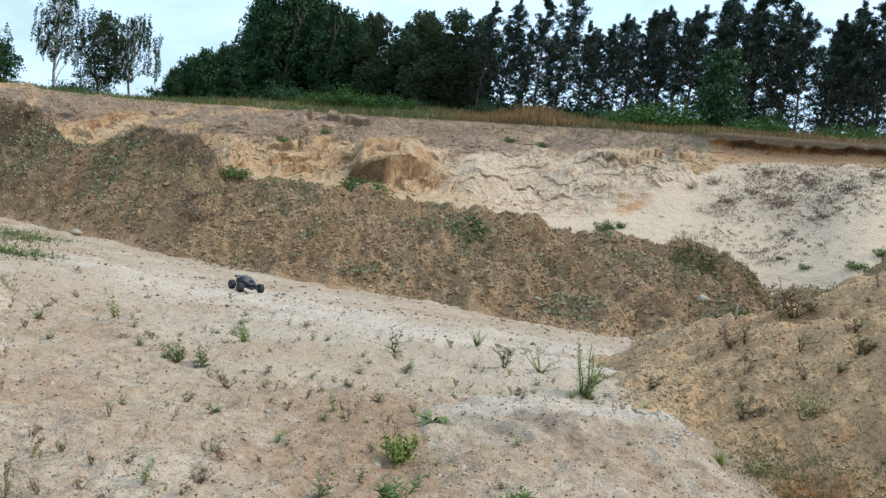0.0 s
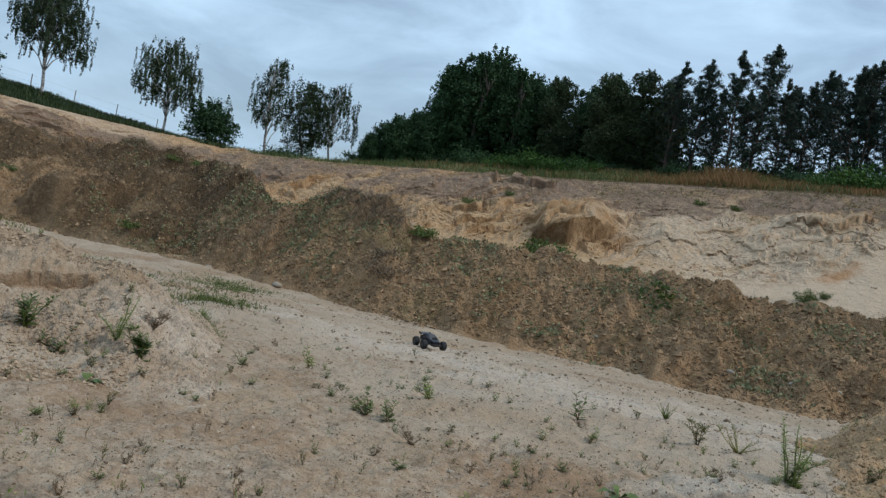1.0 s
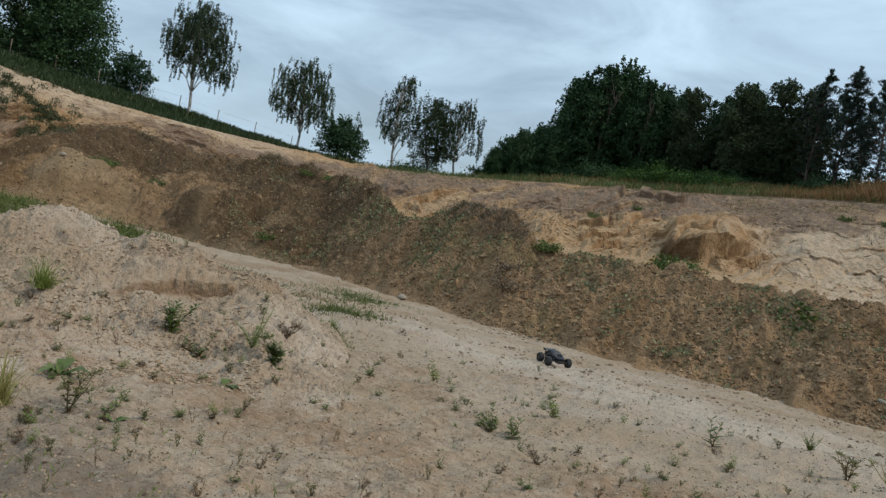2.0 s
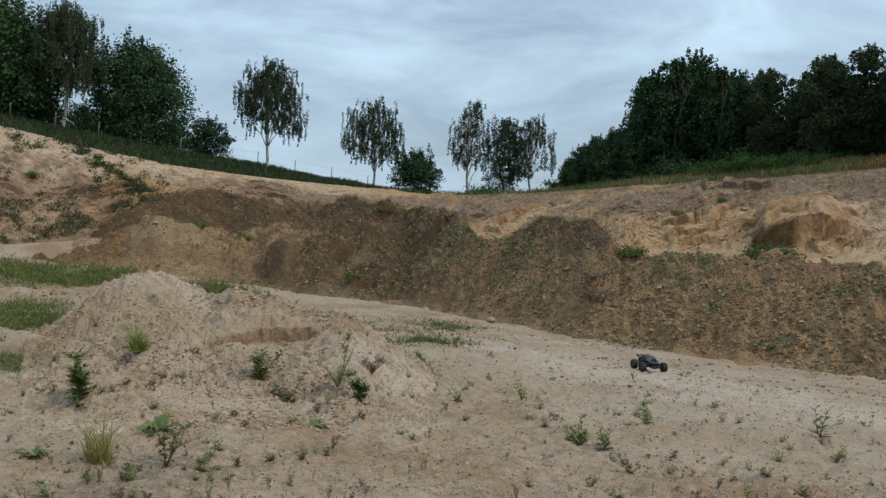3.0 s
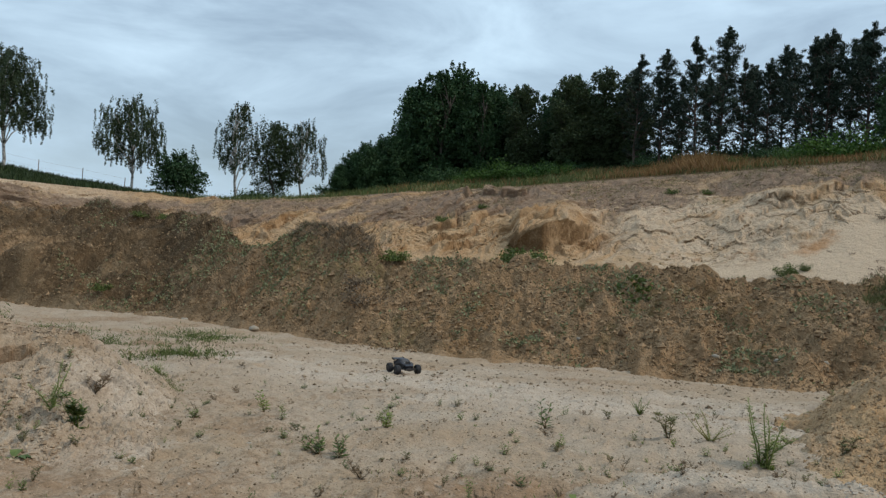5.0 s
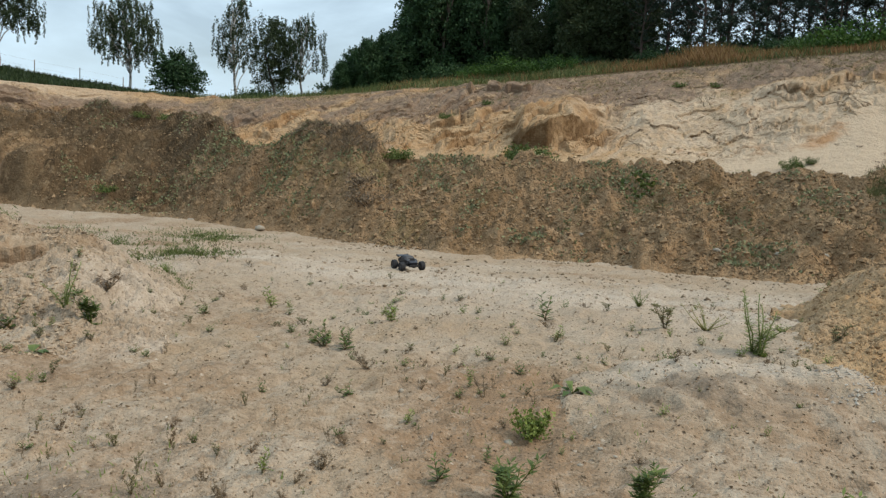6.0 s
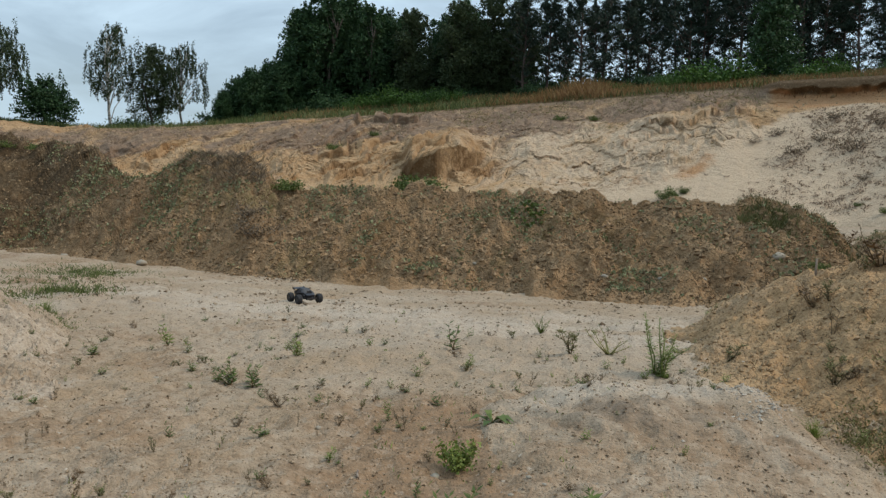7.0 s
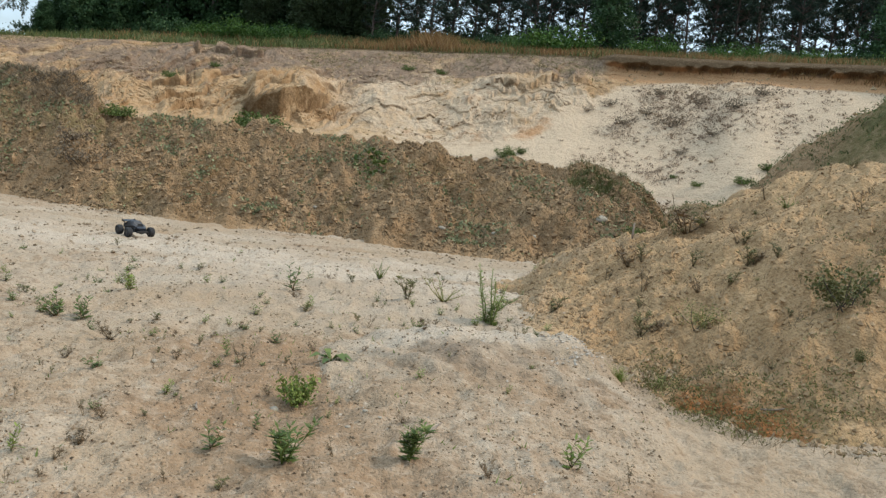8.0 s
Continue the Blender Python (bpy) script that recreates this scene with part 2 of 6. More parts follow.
def earth(name, light, dark, speck, fleck, zones=(), grain=55.0, patch=0.55, clod=5.0, bump=0.5, bump_far=0.04, layers=False, peppered=False):
    """Bare soil: two tones in patches, crumbs, pale flecks, fine grain. zones: (attribute, colour) laid over it."""
    m, nt, bsdf = shader(name)
    geo = nt.nodes.new("ShaderNodeNewGeometry").outputs["Position"]
    broad = noise_of(nt, patch, 5, 0.6, geo, 0.6)
    crumbs = noise_of(nt, clod, 5, 0.65, geo)
    quiet = ramp(nt, node(nt, "ShaderNodeAttribute", attribute_name="calm").outputs["Fac"], 0.0, 1.0, 1.0, 0.12)
    fine = noise_of(nt, grain, 3, 0.6, geo)
    colour = mix(nt, ramp(nt, broad, 0.36, 0.64), light, dark)
    for attribute, tone in zones:
        a = node(nt, "ShaderNodeAttribute", attribute_name=attribute).outputs["Fac"]
        ragged = node(nt, "ShaderNodeMath", {0: a, 1: ramp(nt, crumbs, 0.3, 0.7, -0.2, 0.2)}, operation="ADD").outputs[0]
        colour = mix(nt, ramp(nt, ragged, 0.22, 0.75), colour, tone)
    if layers:
        flat = node(nt, "ShaderNodeMapping", {"Vector": geo, "Scale": (0.25, 0.25, 2.4)}).outputs[0]
        bands = noise_of(nt, 1.0, 5, 0.65, flat, 1.2)
        colour = mix(nt, times(nt, ramp(nt, bands, 0.5, 0.68, 0.0, 0.2), quiet), colour, speck)
    grit = noise_of(nt, clod * 4.3, 3, 0.65, geo)
    colour = mix(nt, times(nt, ramp(nt, crumbs, 0.52, 0.68, 0.0, 0.42), quiet), colour, speck)
    colour = mix(nt, times(nt, ramp(nt, crumbs, 0.46, 0.28, 0.0, 0.35), quiet), colour, fleck)
    colour = mix(nt, times(nt, ramp(nt, grit, 0.57, 0.68, 0.0, 0.5), quiet), colour, speck)
    colour = mix(nt, ramp(nt, grit, 0.40, 0.30, 0.0, 0.28), colour, fleck)
    cells = node(nt, "ShaderNodeTexVoronoi", {"Vector": geo, "Scale": 9.0, "Randomness": 1.0})
    colour = mix(nt, times(nt, ramp(nt, cells.outputs["Distance"], 0.16, 0.08), ramp(nt, noise_of(nt, 1.7, 3, 0.6, geo), 0.5, 0.62)), colour, fleck)
    if peppered:
        for scale, reach in ((16.0, 0.20), (41.0, 0.24)):
            dots = node(nt, "ShaderNodeTexVoronoi", {"Vector": geo, "Scale": scale, "Randomness": 1.0})
            some = ramp(nt, node(nt, "ShaderNodeSeparateColor", {0: dots.outputs["Color"]}).outputs[0], 0.64, 0.70)
            colour = mix(nt, times(nt, times(nt, ramp(nt, dots.outputs["Distance"], reach, reach * 0.6), some), times(nt, quiet, 0.7)), colour, speck)
    colour = mix(nt, 1.0, colour, mix(nt, fine, (0.66, 0.66, 0.66), (1.32, 1.32, 1.32)), "MULTIPLY")
    nt.links.new(colour, bsdf.inputs["Base Color"])
    bsdf.inputs["Roughness"].default_value = 0.95
    bsdf.inputs["Specular IOR Level"].default_value = 0.15
    h = node(nt, "ShaderNodeMath", {0: times(nt, crumbs, 1.0), 1: times(nt, grit, 0.42)}, operation="ADD").outputs[0]
    h = node(nt, "ShaderNodeMath", {0: h, 1: times(nt, fine, 0.12)}, operation="ADD").outputs[0]
    b = node(nt, "ShaderNodeBump", {"Strength": bump, "Distance": bump_far, "Height": h})
    nt.links.new(b.outputs[0], bsdf.inputs["Normal"])
    return m


SAND = (0.408, 0.318, 0.228)
M_FLOOR = earth("pale sandy ground", SAND, (0.338, 0.240, 0.152), (0.160, 0.105, 0.064), (0.455, 0.368, 0.282),
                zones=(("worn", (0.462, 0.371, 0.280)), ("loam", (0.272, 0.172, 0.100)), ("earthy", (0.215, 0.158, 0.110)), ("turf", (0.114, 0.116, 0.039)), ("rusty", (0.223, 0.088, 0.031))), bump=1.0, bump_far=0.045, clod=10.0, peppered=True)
M_BERM = earth("brown loamy soil", (0.405, 0.262, 0.145), (0.305, 0.188, 0.100), (0.100, 0.060, 0.030), (0.390, 0.300, 0.192),
               zones=(("green", (0.137, 0.126, 0.049)), ("grey", (0.236, 0.182, 0.120)), ("red", (0.236, 0.138, 0.065)), ("dark", (0.118, 0.076, 0.041)), ("tan", (0.334, 0.234, 0.134))),
               clod=4.0, bump=1.0, bump_far=0.19)
M_CLIFF = earth("ochre and white sand face", (0.480, 0.318, 0.178), (0.350, 0.205, 0.098), (0.152, 0.089, 0.043), (0.517, 0.395, 0.255),
                zones=(("pale", (0.525, 0.392, 0.268)), ("grey", (0.240, 0.163, 0.112)), ("damp_shade", (0.179, 0.108, 0.053)), ("orange", (0.440, 0.240, 0.118)), ("crack_shade", (0.150, 0.094, 0.052)),
                       ("brown", (0.114, 0.071, 0.037))), clod=2.4, patch=0.28, bump=1.0, bump_far=0.20, layers=True)
M_HEAP = earth("orange-brown sandy soil", (0.495, 0.320, 0.170), (0.362, 0.224, 0.114), (0.146, 0.084, 0.041), (0.414, 0.299, 0.185),
               zones=(("green", (0.144, 0.112, 0.046)), ("pale", (0.384, 0.277, 0.175)), ("rusty", (0.300, 0.118, 0.040))), clod=7.5, bump=1.0, bump_far=0.08, peppered=True)

# ---- the ground: one sheet, finely divided in the pit, out to the horizon ----
fine_az = np.arange(-66, 48.01, 0.2)
ring_az = np.concatenate([np.arange(-180, -66, 4.0), fine_az, np.arange(52, 180, 4.0), [180.0]])
ring_r = np.concatenate([[0.05, 0.6, 1.2], np.geomspace(1.8, 60, 480), np.geomspace(62, 120, 24), np.geomspace(140, 2500, 14)])


def polar(height, drop=None):
    def place(u, v):
        x, y = v * np.sin(np.radians(u)), v * np.cos(np.radians(u))
        return x, y, height(x, y) - (drop(u, v) if drop else 0)
    return place


def under_cliff(u, v):
    rb, rr = along(u, BENCH, 1), along(u, RIM, 1)
    seen = (u > -67) & (u < 47)
    return np.where(seen, 0.9 * smooth(rb - 0.6, rb + 1.2, v) * (1 - smooth(rr - 0.8, rr + 0.2, v)), 0)


mesh, verts = make_grid("ground", ring_az, ring_r, polar(ground_height, under_cliff))
ground = tagged(new("ground", mesh), "pale trampled sand floor of a pit, meadow on the plateau above", "ground", kind="structure")
mesh.materials.append(M_FLOOR)
gx, gy = verts[:, 0], verts[:, 1]
gaz, gr = bearing(gx, gy)
grim = along(gaz, RIM, 1)
track = np.exp(-((gr - (11.2 + 4.2 * smooth(0, -40, gaz) - 1.0 * smooth(-5, 15, gaz))) / 3.2) ** 2)
swathe = np.exp(-((gr - np.interp(gaz, [-34, -30, -27, -24], [6.42, 6.70, 6.99, 7.38])) / 0.22) ** 2) * smooth(-34.5, -33, gaz) * (1 - smooth(-26, -23.5, gaz))
zone(mesh, "worn", (track * 0.75 * (1 - 0.5 * smooth(-20, -32, gaz)) + 0.15 * fbm(gx * 0.5, gy * 0.5, 61, 3) + 0.40 * swathe + 0.34 * fbm(gaz * 0.16, gr * 1.5, 66, 3) * smooth(8, 11, gr)) * (gr < 40))
zone(mesh, "calm", swathe)
zone(mesh, "loam", -0.6 * swathe + 0.30 * np.exp(-((gr - 5.6) / 2.2) ** 2) * (1 - 0.25 * smooth(-12, 5, gaz)) + 0.20 * np.exp(-((gr - 3.3) / 1.3) ** 2) + 0.28 * smooth(-22, -33, gaz) * smooth(12, 15, gr) * (gr < 30) + 0.32 * np.exp(-(((gaz + 4) / 8) ** 2 + ((gr - 4.8) / 1.5) ** 2)) + 0.34 * np.exp(-(((gaz - 12) / 6) ** 2 + ((gr - 6.4) / 0.8) ** 2)) + 0.5 * smooth(18, 24, gr) * smooth(-40, -47, gaz) * (gr < 42) + 0.40 * fbm(gx * 0.7, gy * 0.7, 63, 4) * (gr < 40))
zone(mesh, "earthy", (0.72 * np.exp(-((gr - 3.6) / 1.7) ** 2) * smooth(-12, -30, gaz) * smooth(-95, -62, gaz) * (1 + 0.9 * fbm(gx * 0.8, gy * 0.8, 69, 3)) + 0.28 * fbm(gx * 1.3, gy * 1.3, 67, 4)) * (gr < 9))
patches = [(-53.6, 27.5, 5.5, 5.0, 1.0), (-44.6, 21.5, 2.6, 4.0, 0.9), (-55.8, 14.0, 2.6, 2.4, 0.9), (-57, 10.0, 2.4, 1.1, 0.8), (-39, 18.3, 3.0, 1.8, 0.45), (-34, 16.0, 2.6, 1.2, 0.34), (-29, 14.0, 2.8, 0.8, 0.34), (-29.9, 9.9, 1.8, 0.7, 0.25), (-27.5, 19, 3.5, 1.6, 0.2), (-33.5, 12.5, 2.6, 1.0, 0.25)]
turf = smooth(-0.3, 1.2, gr - grim + 1.4 * smooth(15, 18, gaz))
for paz, pr, waz, wr, amount in patches:
    turf = turf + 0.7 * amount * np.exp(-(((gaz - paz) / waz) ** 2 + ((gr - pr) / wr) ** 2))
zone(mesh, "turf", turf + (0.25 * fbm(gx * 0.8, gy * 0.8, 65, 3)) * (turf > 0.05))
zone(mesh, "rusty", smooth(-14, -2, gaz) * np.exp(-((gr - grim - 1.5) / 3.5) ** 2) * 0.85 * (gr > grim))


# ---- the cliff ----
def fan(az, s):
    """1 on the smooth fan of clean sand at the east end of the face, 0 on broken ground."""
    edge = np.interp(az, [4, 8, 13, 16, 18, 20], [-0.10, 0.08, 0.33, 0.53, 0.76, 0.86])
    return smooth(edge + 0.06, edge - 0.06, s)


def block_front(az):
    return np.interp(az, [-8, -7, -5, -3.5, -1.5], [0.20, 0.12, 0.10, 0.17, 0.36])


def cliff_parts(x, y):
    """Height of the face, and how far its broken edges stand out from it."""
    az, r = bearing(x, y)
    rb, rr = along(az, BENCH, 1), along(az, RIM, 1)
    # the lines of the face wander in and out
    wob = 0.8 * fbm(az * 0.16, az * 0 + 1.5, 71, 2)
    shift = 1 - wob * smooth(rb - 1, rb + 3, r) * (1 - smooth(rr - 3, rr, r)) / np.maximum(r, 1)
    z = ground_height(x * shift, y * shift)
    s = (r - rb) / (rr - rb)
    mid = smooth(0.0, 0.2, s) * (1 - smooth(0.9, 1.0, s))
    calm = fan(az, s + 0.05 * vnoise(x * 0.5, y * 0.5, 80))
    shoulder = smooth(0.50, 0.66, s)
    strip = smooth(17, 18.5, az) * smooth(0.76, 0.84, s)
    rough = mid * (1 - 0.97 * calm) * (1 - 0.9 * strip)
    # metres across the face and up it, bent by slow noise
    u = az * 0.68 + 0.45 * fbm(az * 0.3, s * 6, 85, 3)
    v = s * 4.4 + 0.28 * fbm(az * 0.35, s * 5 + 9, 87, 3)
    ochre = smooth(1.5, -2.5, az)
    pale = 1 - ochre
    z = z + rough * ((0.13 - 0.06 * pale) * ridged(u * 0.45, v * 0.8, 77, 3) + 0.05 * fbm(x * 2.2, y * 2.2, 79, 3) + 0.04 * ridged(x * 3.1, y * 3.1, 86, 2))
    # slumped tongues that slant down the ochre part
    lean = v - 0.42 * u
    some = smooth(-0.4, 0.3, vnoise(u * 0.5, v * 0.7, 191))
    saw = lean * 1.15 + 0.35 * fbm(u * 0.6, v * 0.9, 89, 2)
    big = saw - np.floor(saw)
    saw = lean * 3.1 + 0.5 * fbm(u * 0.9, v * 1.4, 90, 2)
    little = saw - np.floor(saw)
    tongue = (smooth(0.0, 0.10, big) - big - 0.5) * some
    ripple = smooth(0.0, 0.2, little) - little - 0.5
    z = z + rough * ochre * (1 - 0.6 * shoulder) * (0.36 * tongue + 0.13 * ripple)
    push = ochre * (0.30 * tongue + 0.11 * ripple) * (1 - 0.6 * shoulder)
    crack_shade = np.zeros_like(z)
    # crumbled blocks in both parts, long and flat in the pale one
    for su, sv, amp, seed, where in ((0.7, 2.6, 0.11, 301, pale), (1.9, 5.6, 0.06, 311, pale), (1.3, 2.2, 0.12, 321, ochre), (3.2, 4.8, 0.07, 331, ochre)):
        tilt = v - (0.08 if where is pale else 0.40) * u
        which, down, gap = plates(u * su + 0.25 * vnoise(u * 2, v * 3, seed + 5), tilt * sv + 0.25 * vnoise(u * 2 + 7, v * 3, seed + 6), seed)
        loose = smooth(0.35, 0.8, which + 0.35 * vnoise(u * 0.35, v * 0.5, seed + 7)) * where * (1 - 0.45 * shoulder)
        lift = (which - 0.45 - 0.55 * down) * amp - 0.35 * amp * smooth(0.09, 0.0, gap)
        z = z + rough * loose * lift
        push = push + loose * lift * 0.9
        # Grooves finer than the mesh: their shade goes into the colour.
        crack_shade = np.maximum(crack_shade, loose * smooth(0.10, 0.02, gap) * smooth(-0.25, 0.25, vnoise(u * 1.1, v * 2.2, seed + 8)) * rough)
    # broken shelves between the shoulder and the clean sand
    for line, tall, seed in (([0.40, 0.42, 0.50, 0.56, 0.62], 0.15, 341), ([0.55, 0.57, 0.62, 0.68, 0.74], 0.24, 345), ([0.28, 0.27, 0.37, 0.46, 0.55], 0.10, 349)):
        line = np.interp(az, [4, 8, 12, 15, 17], line) + 0.05 * vnoise(az * 0.9, az * 0, seed) + 0.018 * vnoise(az * 3.1, s * 9, seed + 1) + 0.012 * vnoise(az * 9.0, s * 20, seed + 3)
        there = smooth(5, 9, az) * (1 - smooth(15.8, 17, az)) * smooth(-0.35, 0.1, vnoise(az * 0.75, s * 5, seed + 2))
        shelf = smooth(line - 0.013, line + 0.013, s) * (1 - smooth(line + 0.03, line + 0.20, s)) * there
        z = z + tall * shelf
        push = push + tall * 0.7 * shelf
    # ragged lip of small pale blocks under the turf
    upper = smooth(-13, -11, az) * (1 - smooth(-6.2, -5, az))
    lip = 0.74 + 0.02 * vnoise(az * 2.2, az * 0, 351)
    blocks = smooth(lip - 0.01, lip + 0.01, s) * (1 - smooth(lip + 0.03, lip + 0.16, s)) * smooth(-0.1, 0.15, vnoise(az * 1.3, az * 0 + 3, 352))
    z = z + 0.34 * upper * blocks
    push = push + 0.35 * upper * blocks
    # a slumped block: its hollow front, damp and painted shaded, faces west
    ragged = 0.35 * vnoise(x * 0.8, y * 0.8, 88) + 0.12 * vnoise(x * 2.6, y * 2.6, 92)
    front = block_front(az) + 0.012 * ragged
    side = smooth(-7.6, -6.7, az + 0.5 * ragged) * (1 - smooth(-3.4, -0.9, az + 0.6 * ragged))
    wedge = smooth(front, front + 0.03, s) * side * (1 - smooth(0.28, 0.66, s))
    z = z + 0.95 * wedge * np.interp(az, [-7.5, -6, -4, -2], [0.45, 0.72, 0.95, 1.0])
    push = push * (1 - 0.6 * wedge) + 0.9 * wedge
    streak = fbm(u * 0.9, lean * 3.6, 371, 4) * ochre + fbm(u * 0.6, v * 4.0, 375, 4) * pale
    return z - 0.5 * (1 - smooth(-0.10, 0.03, s)) - 0.4 * smooth(1.0, 1.04, s), push * mid * (1 - calm), crack_shade, streak


def cliff_height(x, y):
    return cliff_parts(x, y)[0]


def cliff_place(u, v):
    r = along(u, BENCH, 1) * (1 - v) + along(u, RIM, 1) * v
    x, y = r * np.sin(np.radians(u)), r * np.cos(np.radians(u))
    z, push, _, _ = cliff_parts(x, y)
    # earth hangs over beneath the turf in the east
    over = smooth(16.8, 18.2, u) * smooth(0.948, 0.957, v + 0.008 * vnoise(u * 2.0, u * 0, 361))
    k = 1 - (push + 0.45 * over) / r
    return x * k, y * k, z + 0.08 * over


face_az = np.concatenate([np.arange(-66, -34, 0.2), np.arange(-34, 27, 0.12), np.arange(27, 47, 0.25)])
face_up = np.linspace(-0.1, 1.05, 380)
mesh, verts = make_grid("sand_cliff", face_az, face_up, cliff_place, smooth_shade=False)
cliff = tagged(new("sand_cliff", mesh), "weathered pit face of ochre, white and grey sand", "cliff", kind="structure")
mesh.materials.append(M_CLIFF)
caz, cs = (g.ravel() for g in np.meshgrid(face_az, face_up, indexing="ij"))
cr = along(caz, BENCH, 1) * (1 - cs) + along(caz, RIM, 1) * cs
cx, cy = cr * np.sin(np.radians(caz)), cr * np.cos(np.radians(caz))
_, _, crack_shade, streak = cliff_parts(cx, cy)
wav = fbm(cx * 0.3, cy * 0.3, 83, 4)
cfan = fan(caz, cs + 0.05 * wav)
fine = fbm(cx * 1.1, cy * 1.1, 76, 3)
zone(mesh, "pale", smooth(-6, 3, caz) * (1 - smooth(0.45, 0.85, cs + 0.22 * wav)) * 0.78 + (0.22 * wav + 0.30 * streak) * (caz > -30) + (0.74 + 0.14 * wav) * cfan + (0.75 + 0.3 * wav) * smooth(0.55, 0.72, cs) * smooth(-31, -38, caz) + 0.45 * smooth(-51, -53, caz))
zone(mesh, "calm", 0.9 * cfan + 0.7 * smooth(17.5, 19, caz) * smooth(0.80, 0.85, cs))
zone(mesh, "grey", (0.80 + 0.25 * wav) * smooth(-32, -26, caz) * (1 - smooth(16.5, 18.5, caz)) * smooth(-0.06, 0.08, cs + 0.12 * wav - np.interp(caz, [-30, -10, 0, 8, 18], [0.48, 0.47, 0.52, 0.64, 0.78])) + 0.16 * fine * smooth(2, -4, caz) - 0.28 * streak * (caz > -32) * (1 - cfan) * smooth(0.1, 0.4, cs) + (0.46 + 0.3 * wav) * smooth(-46, -52, caz) * smooth(0.85, 0.7, cs) + (0.62 + 0.35 * wav) * smooth(0.85, 0.65, cs) * smooth(-25, -31, caz) * smooth(-50, -46, caz))
# The block front's dark tone holds damp sand and the hollow's shade together.
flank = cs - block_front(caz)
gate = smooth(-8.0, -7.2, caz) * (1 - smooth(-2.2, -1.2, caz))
zone(mesh, "damp_shade", gate * smooth(-0.02, 0.0, flank) * (1 - smooth(0.045, 0.065, flank + 0.02 * fine)) * (0.45 + 0.5 * smooth(-4, -6, caz) + 0.15 * fine) + 0.12 * fine * smooth(2, -4, caz))
zone(mesh, "crack_shade", 0.9 * crack_shade)
zone(mesh, "orange", 0.75 * np.exp(-(((caz - 12.8) / 1.6) ** 2 + ((cs - np.interp(caz, [10, 13, 15], [0.20, 0.30, 0.42])) / 0.07) ** 2)) + smooth(16.8, 18.4, caz) * smooth(0.82, 0.88, cs + 0.02 * wav) + 0.45 * (streak - 0.05) * smooth(0, 5, caz) * (1 - cfan) * (1 - smooth(0.55, 0.7, cs)))
zone(mesh, "brown", smooth(0.955 - 0.020 * smooth(17, 19, caz), 0.975 - 0.016 * smooth(17, 19, caz), cs + 0.008 * wav) * smooth(-20, -10, caz) * 0.9 + smooth(0.35, 0.1, cs) * smooth(-20, -32, caz) * 0.5)

# ---- the long heap of loam before it ----
mesh, verts = make_grid("soil_berm", np.arange(-57, 24.6, 0.14), np.linspace(-0.22, 1.75, 190),
                        lambda u, v: polar(berm_height)(u, along(u, FOOT, 1) * (1 - v) + along(u, BERM, 1) * v), smooth_shade=False)
tagged(new("soil_berm", mesh), "long heap of brown loam overgrown with low weeds", "earth bank", kind="structure")
mesh.materials.append(M_BERM)
bx, by = verts[:, 0], verts[:, 1]
baz, br = bearing(bx, by)
patchy = fbm(bx * 0.45, by * 0.45, 91, 4)
zone(mesh, "green", -0.04 + 0.30 * patchy + 0.18 * fbm(bx * 1.8, by * 1.8, 92, 3) + 0.10 * np.exp(-((baz - 2) / 9) ** 2) - 0.3 * smooth(-27, -38, baz))
zone(mesh, "grey", 0.5 * np.exp(-(((baz + 37) / 4.5) ** 2 + ((br - 38.5) / 1.8) ** 2)) + 0.30 * fbm(bx * 0.5, by * 0.5, 93, 4) + smooth(-28, -36, baz) * 0.5 * fbm(bx * 0.13, by * 0.13, 94, 3))
zone(mesh, "red", 0.35 * fbm(bx * 0.35, by * 0.35, 95, 4) + 0.26 + 0.2 * smooth(-26, -32, baz))
bs = (br - along(baz, FOOT, 1)) / (along(baz, BERM, 1) - along(baz, FOOT, 1))
old = smooth(-26, -32, baz)
zone(mesh, "dark", 0.22 * smooth(-12, -22, baz) + old * (0.26 + 0.32 * fbm(bx * 0.16, by * 0.16, 97, 4) + 0.5 * smooth(0.45, 0.62, bs) * smooth(0.98, 0.85, bs)) + 0.15 * fbm(bx * 1.2, by * 1.2, 98, 3))
crest_r = np.interp(baz, [-50, -44], [37.4, 35.6])
zone(mesh, "tan", smooth(-52, -50, baz) * (1 - smooth(-44, -42, baz)) * 0.50 * np.exp(-((br - crest_r + 0.4) / 0.9) ** 2) + 0.32 * np.exp(-(((baz + 39.6) / 1.8) ** 2 + ((br - 33.0) / 1.0) ** 2))
     + (1 - old) * (0.02 + 0.34 * fbm(bx * 0.45, by * 0.45, 199, 4)) + old * (0.32 * fbm(bx * 0.55, by * 0.55, 99, 3) + 0.25 * smooth(0.2, 0.05, bs)))


# ---- heaps nearer the camera ----
def heap_mesh(name, height, x0, x1, y0, y1, step, middle=0, half=90, smooth_shade=True, sunk=0.04):
    return make_grid(name, np.arange(x0, x1, step), np.arange(y0, y1, step), lambda u, v: (u, v, height(u, v)),
                     keep=lambda u, v, x, y, z: (z > ground_height(x, y) - sunk) & (np.abs(bearing(x, y)[0] - middle) < half), smooth_shade=smooth_shade)


HEAP = [(8, 9, -0.6), (11, 9, -0.5), (13, 9.5, -0.3), (14.8, 10, 0.12), (16.5, 10.2, 0.36), (19.4, 10.5, 0.55), (22.5, 10.5, 0.82), (25.5, 10.5, 1.13), (29, 10.5, 1.42), (32.2, 10.5, 1.72), (35.8, 10.5, 2.0), (42, 10.5, 2.4), (60, 10.5, 2.6)]
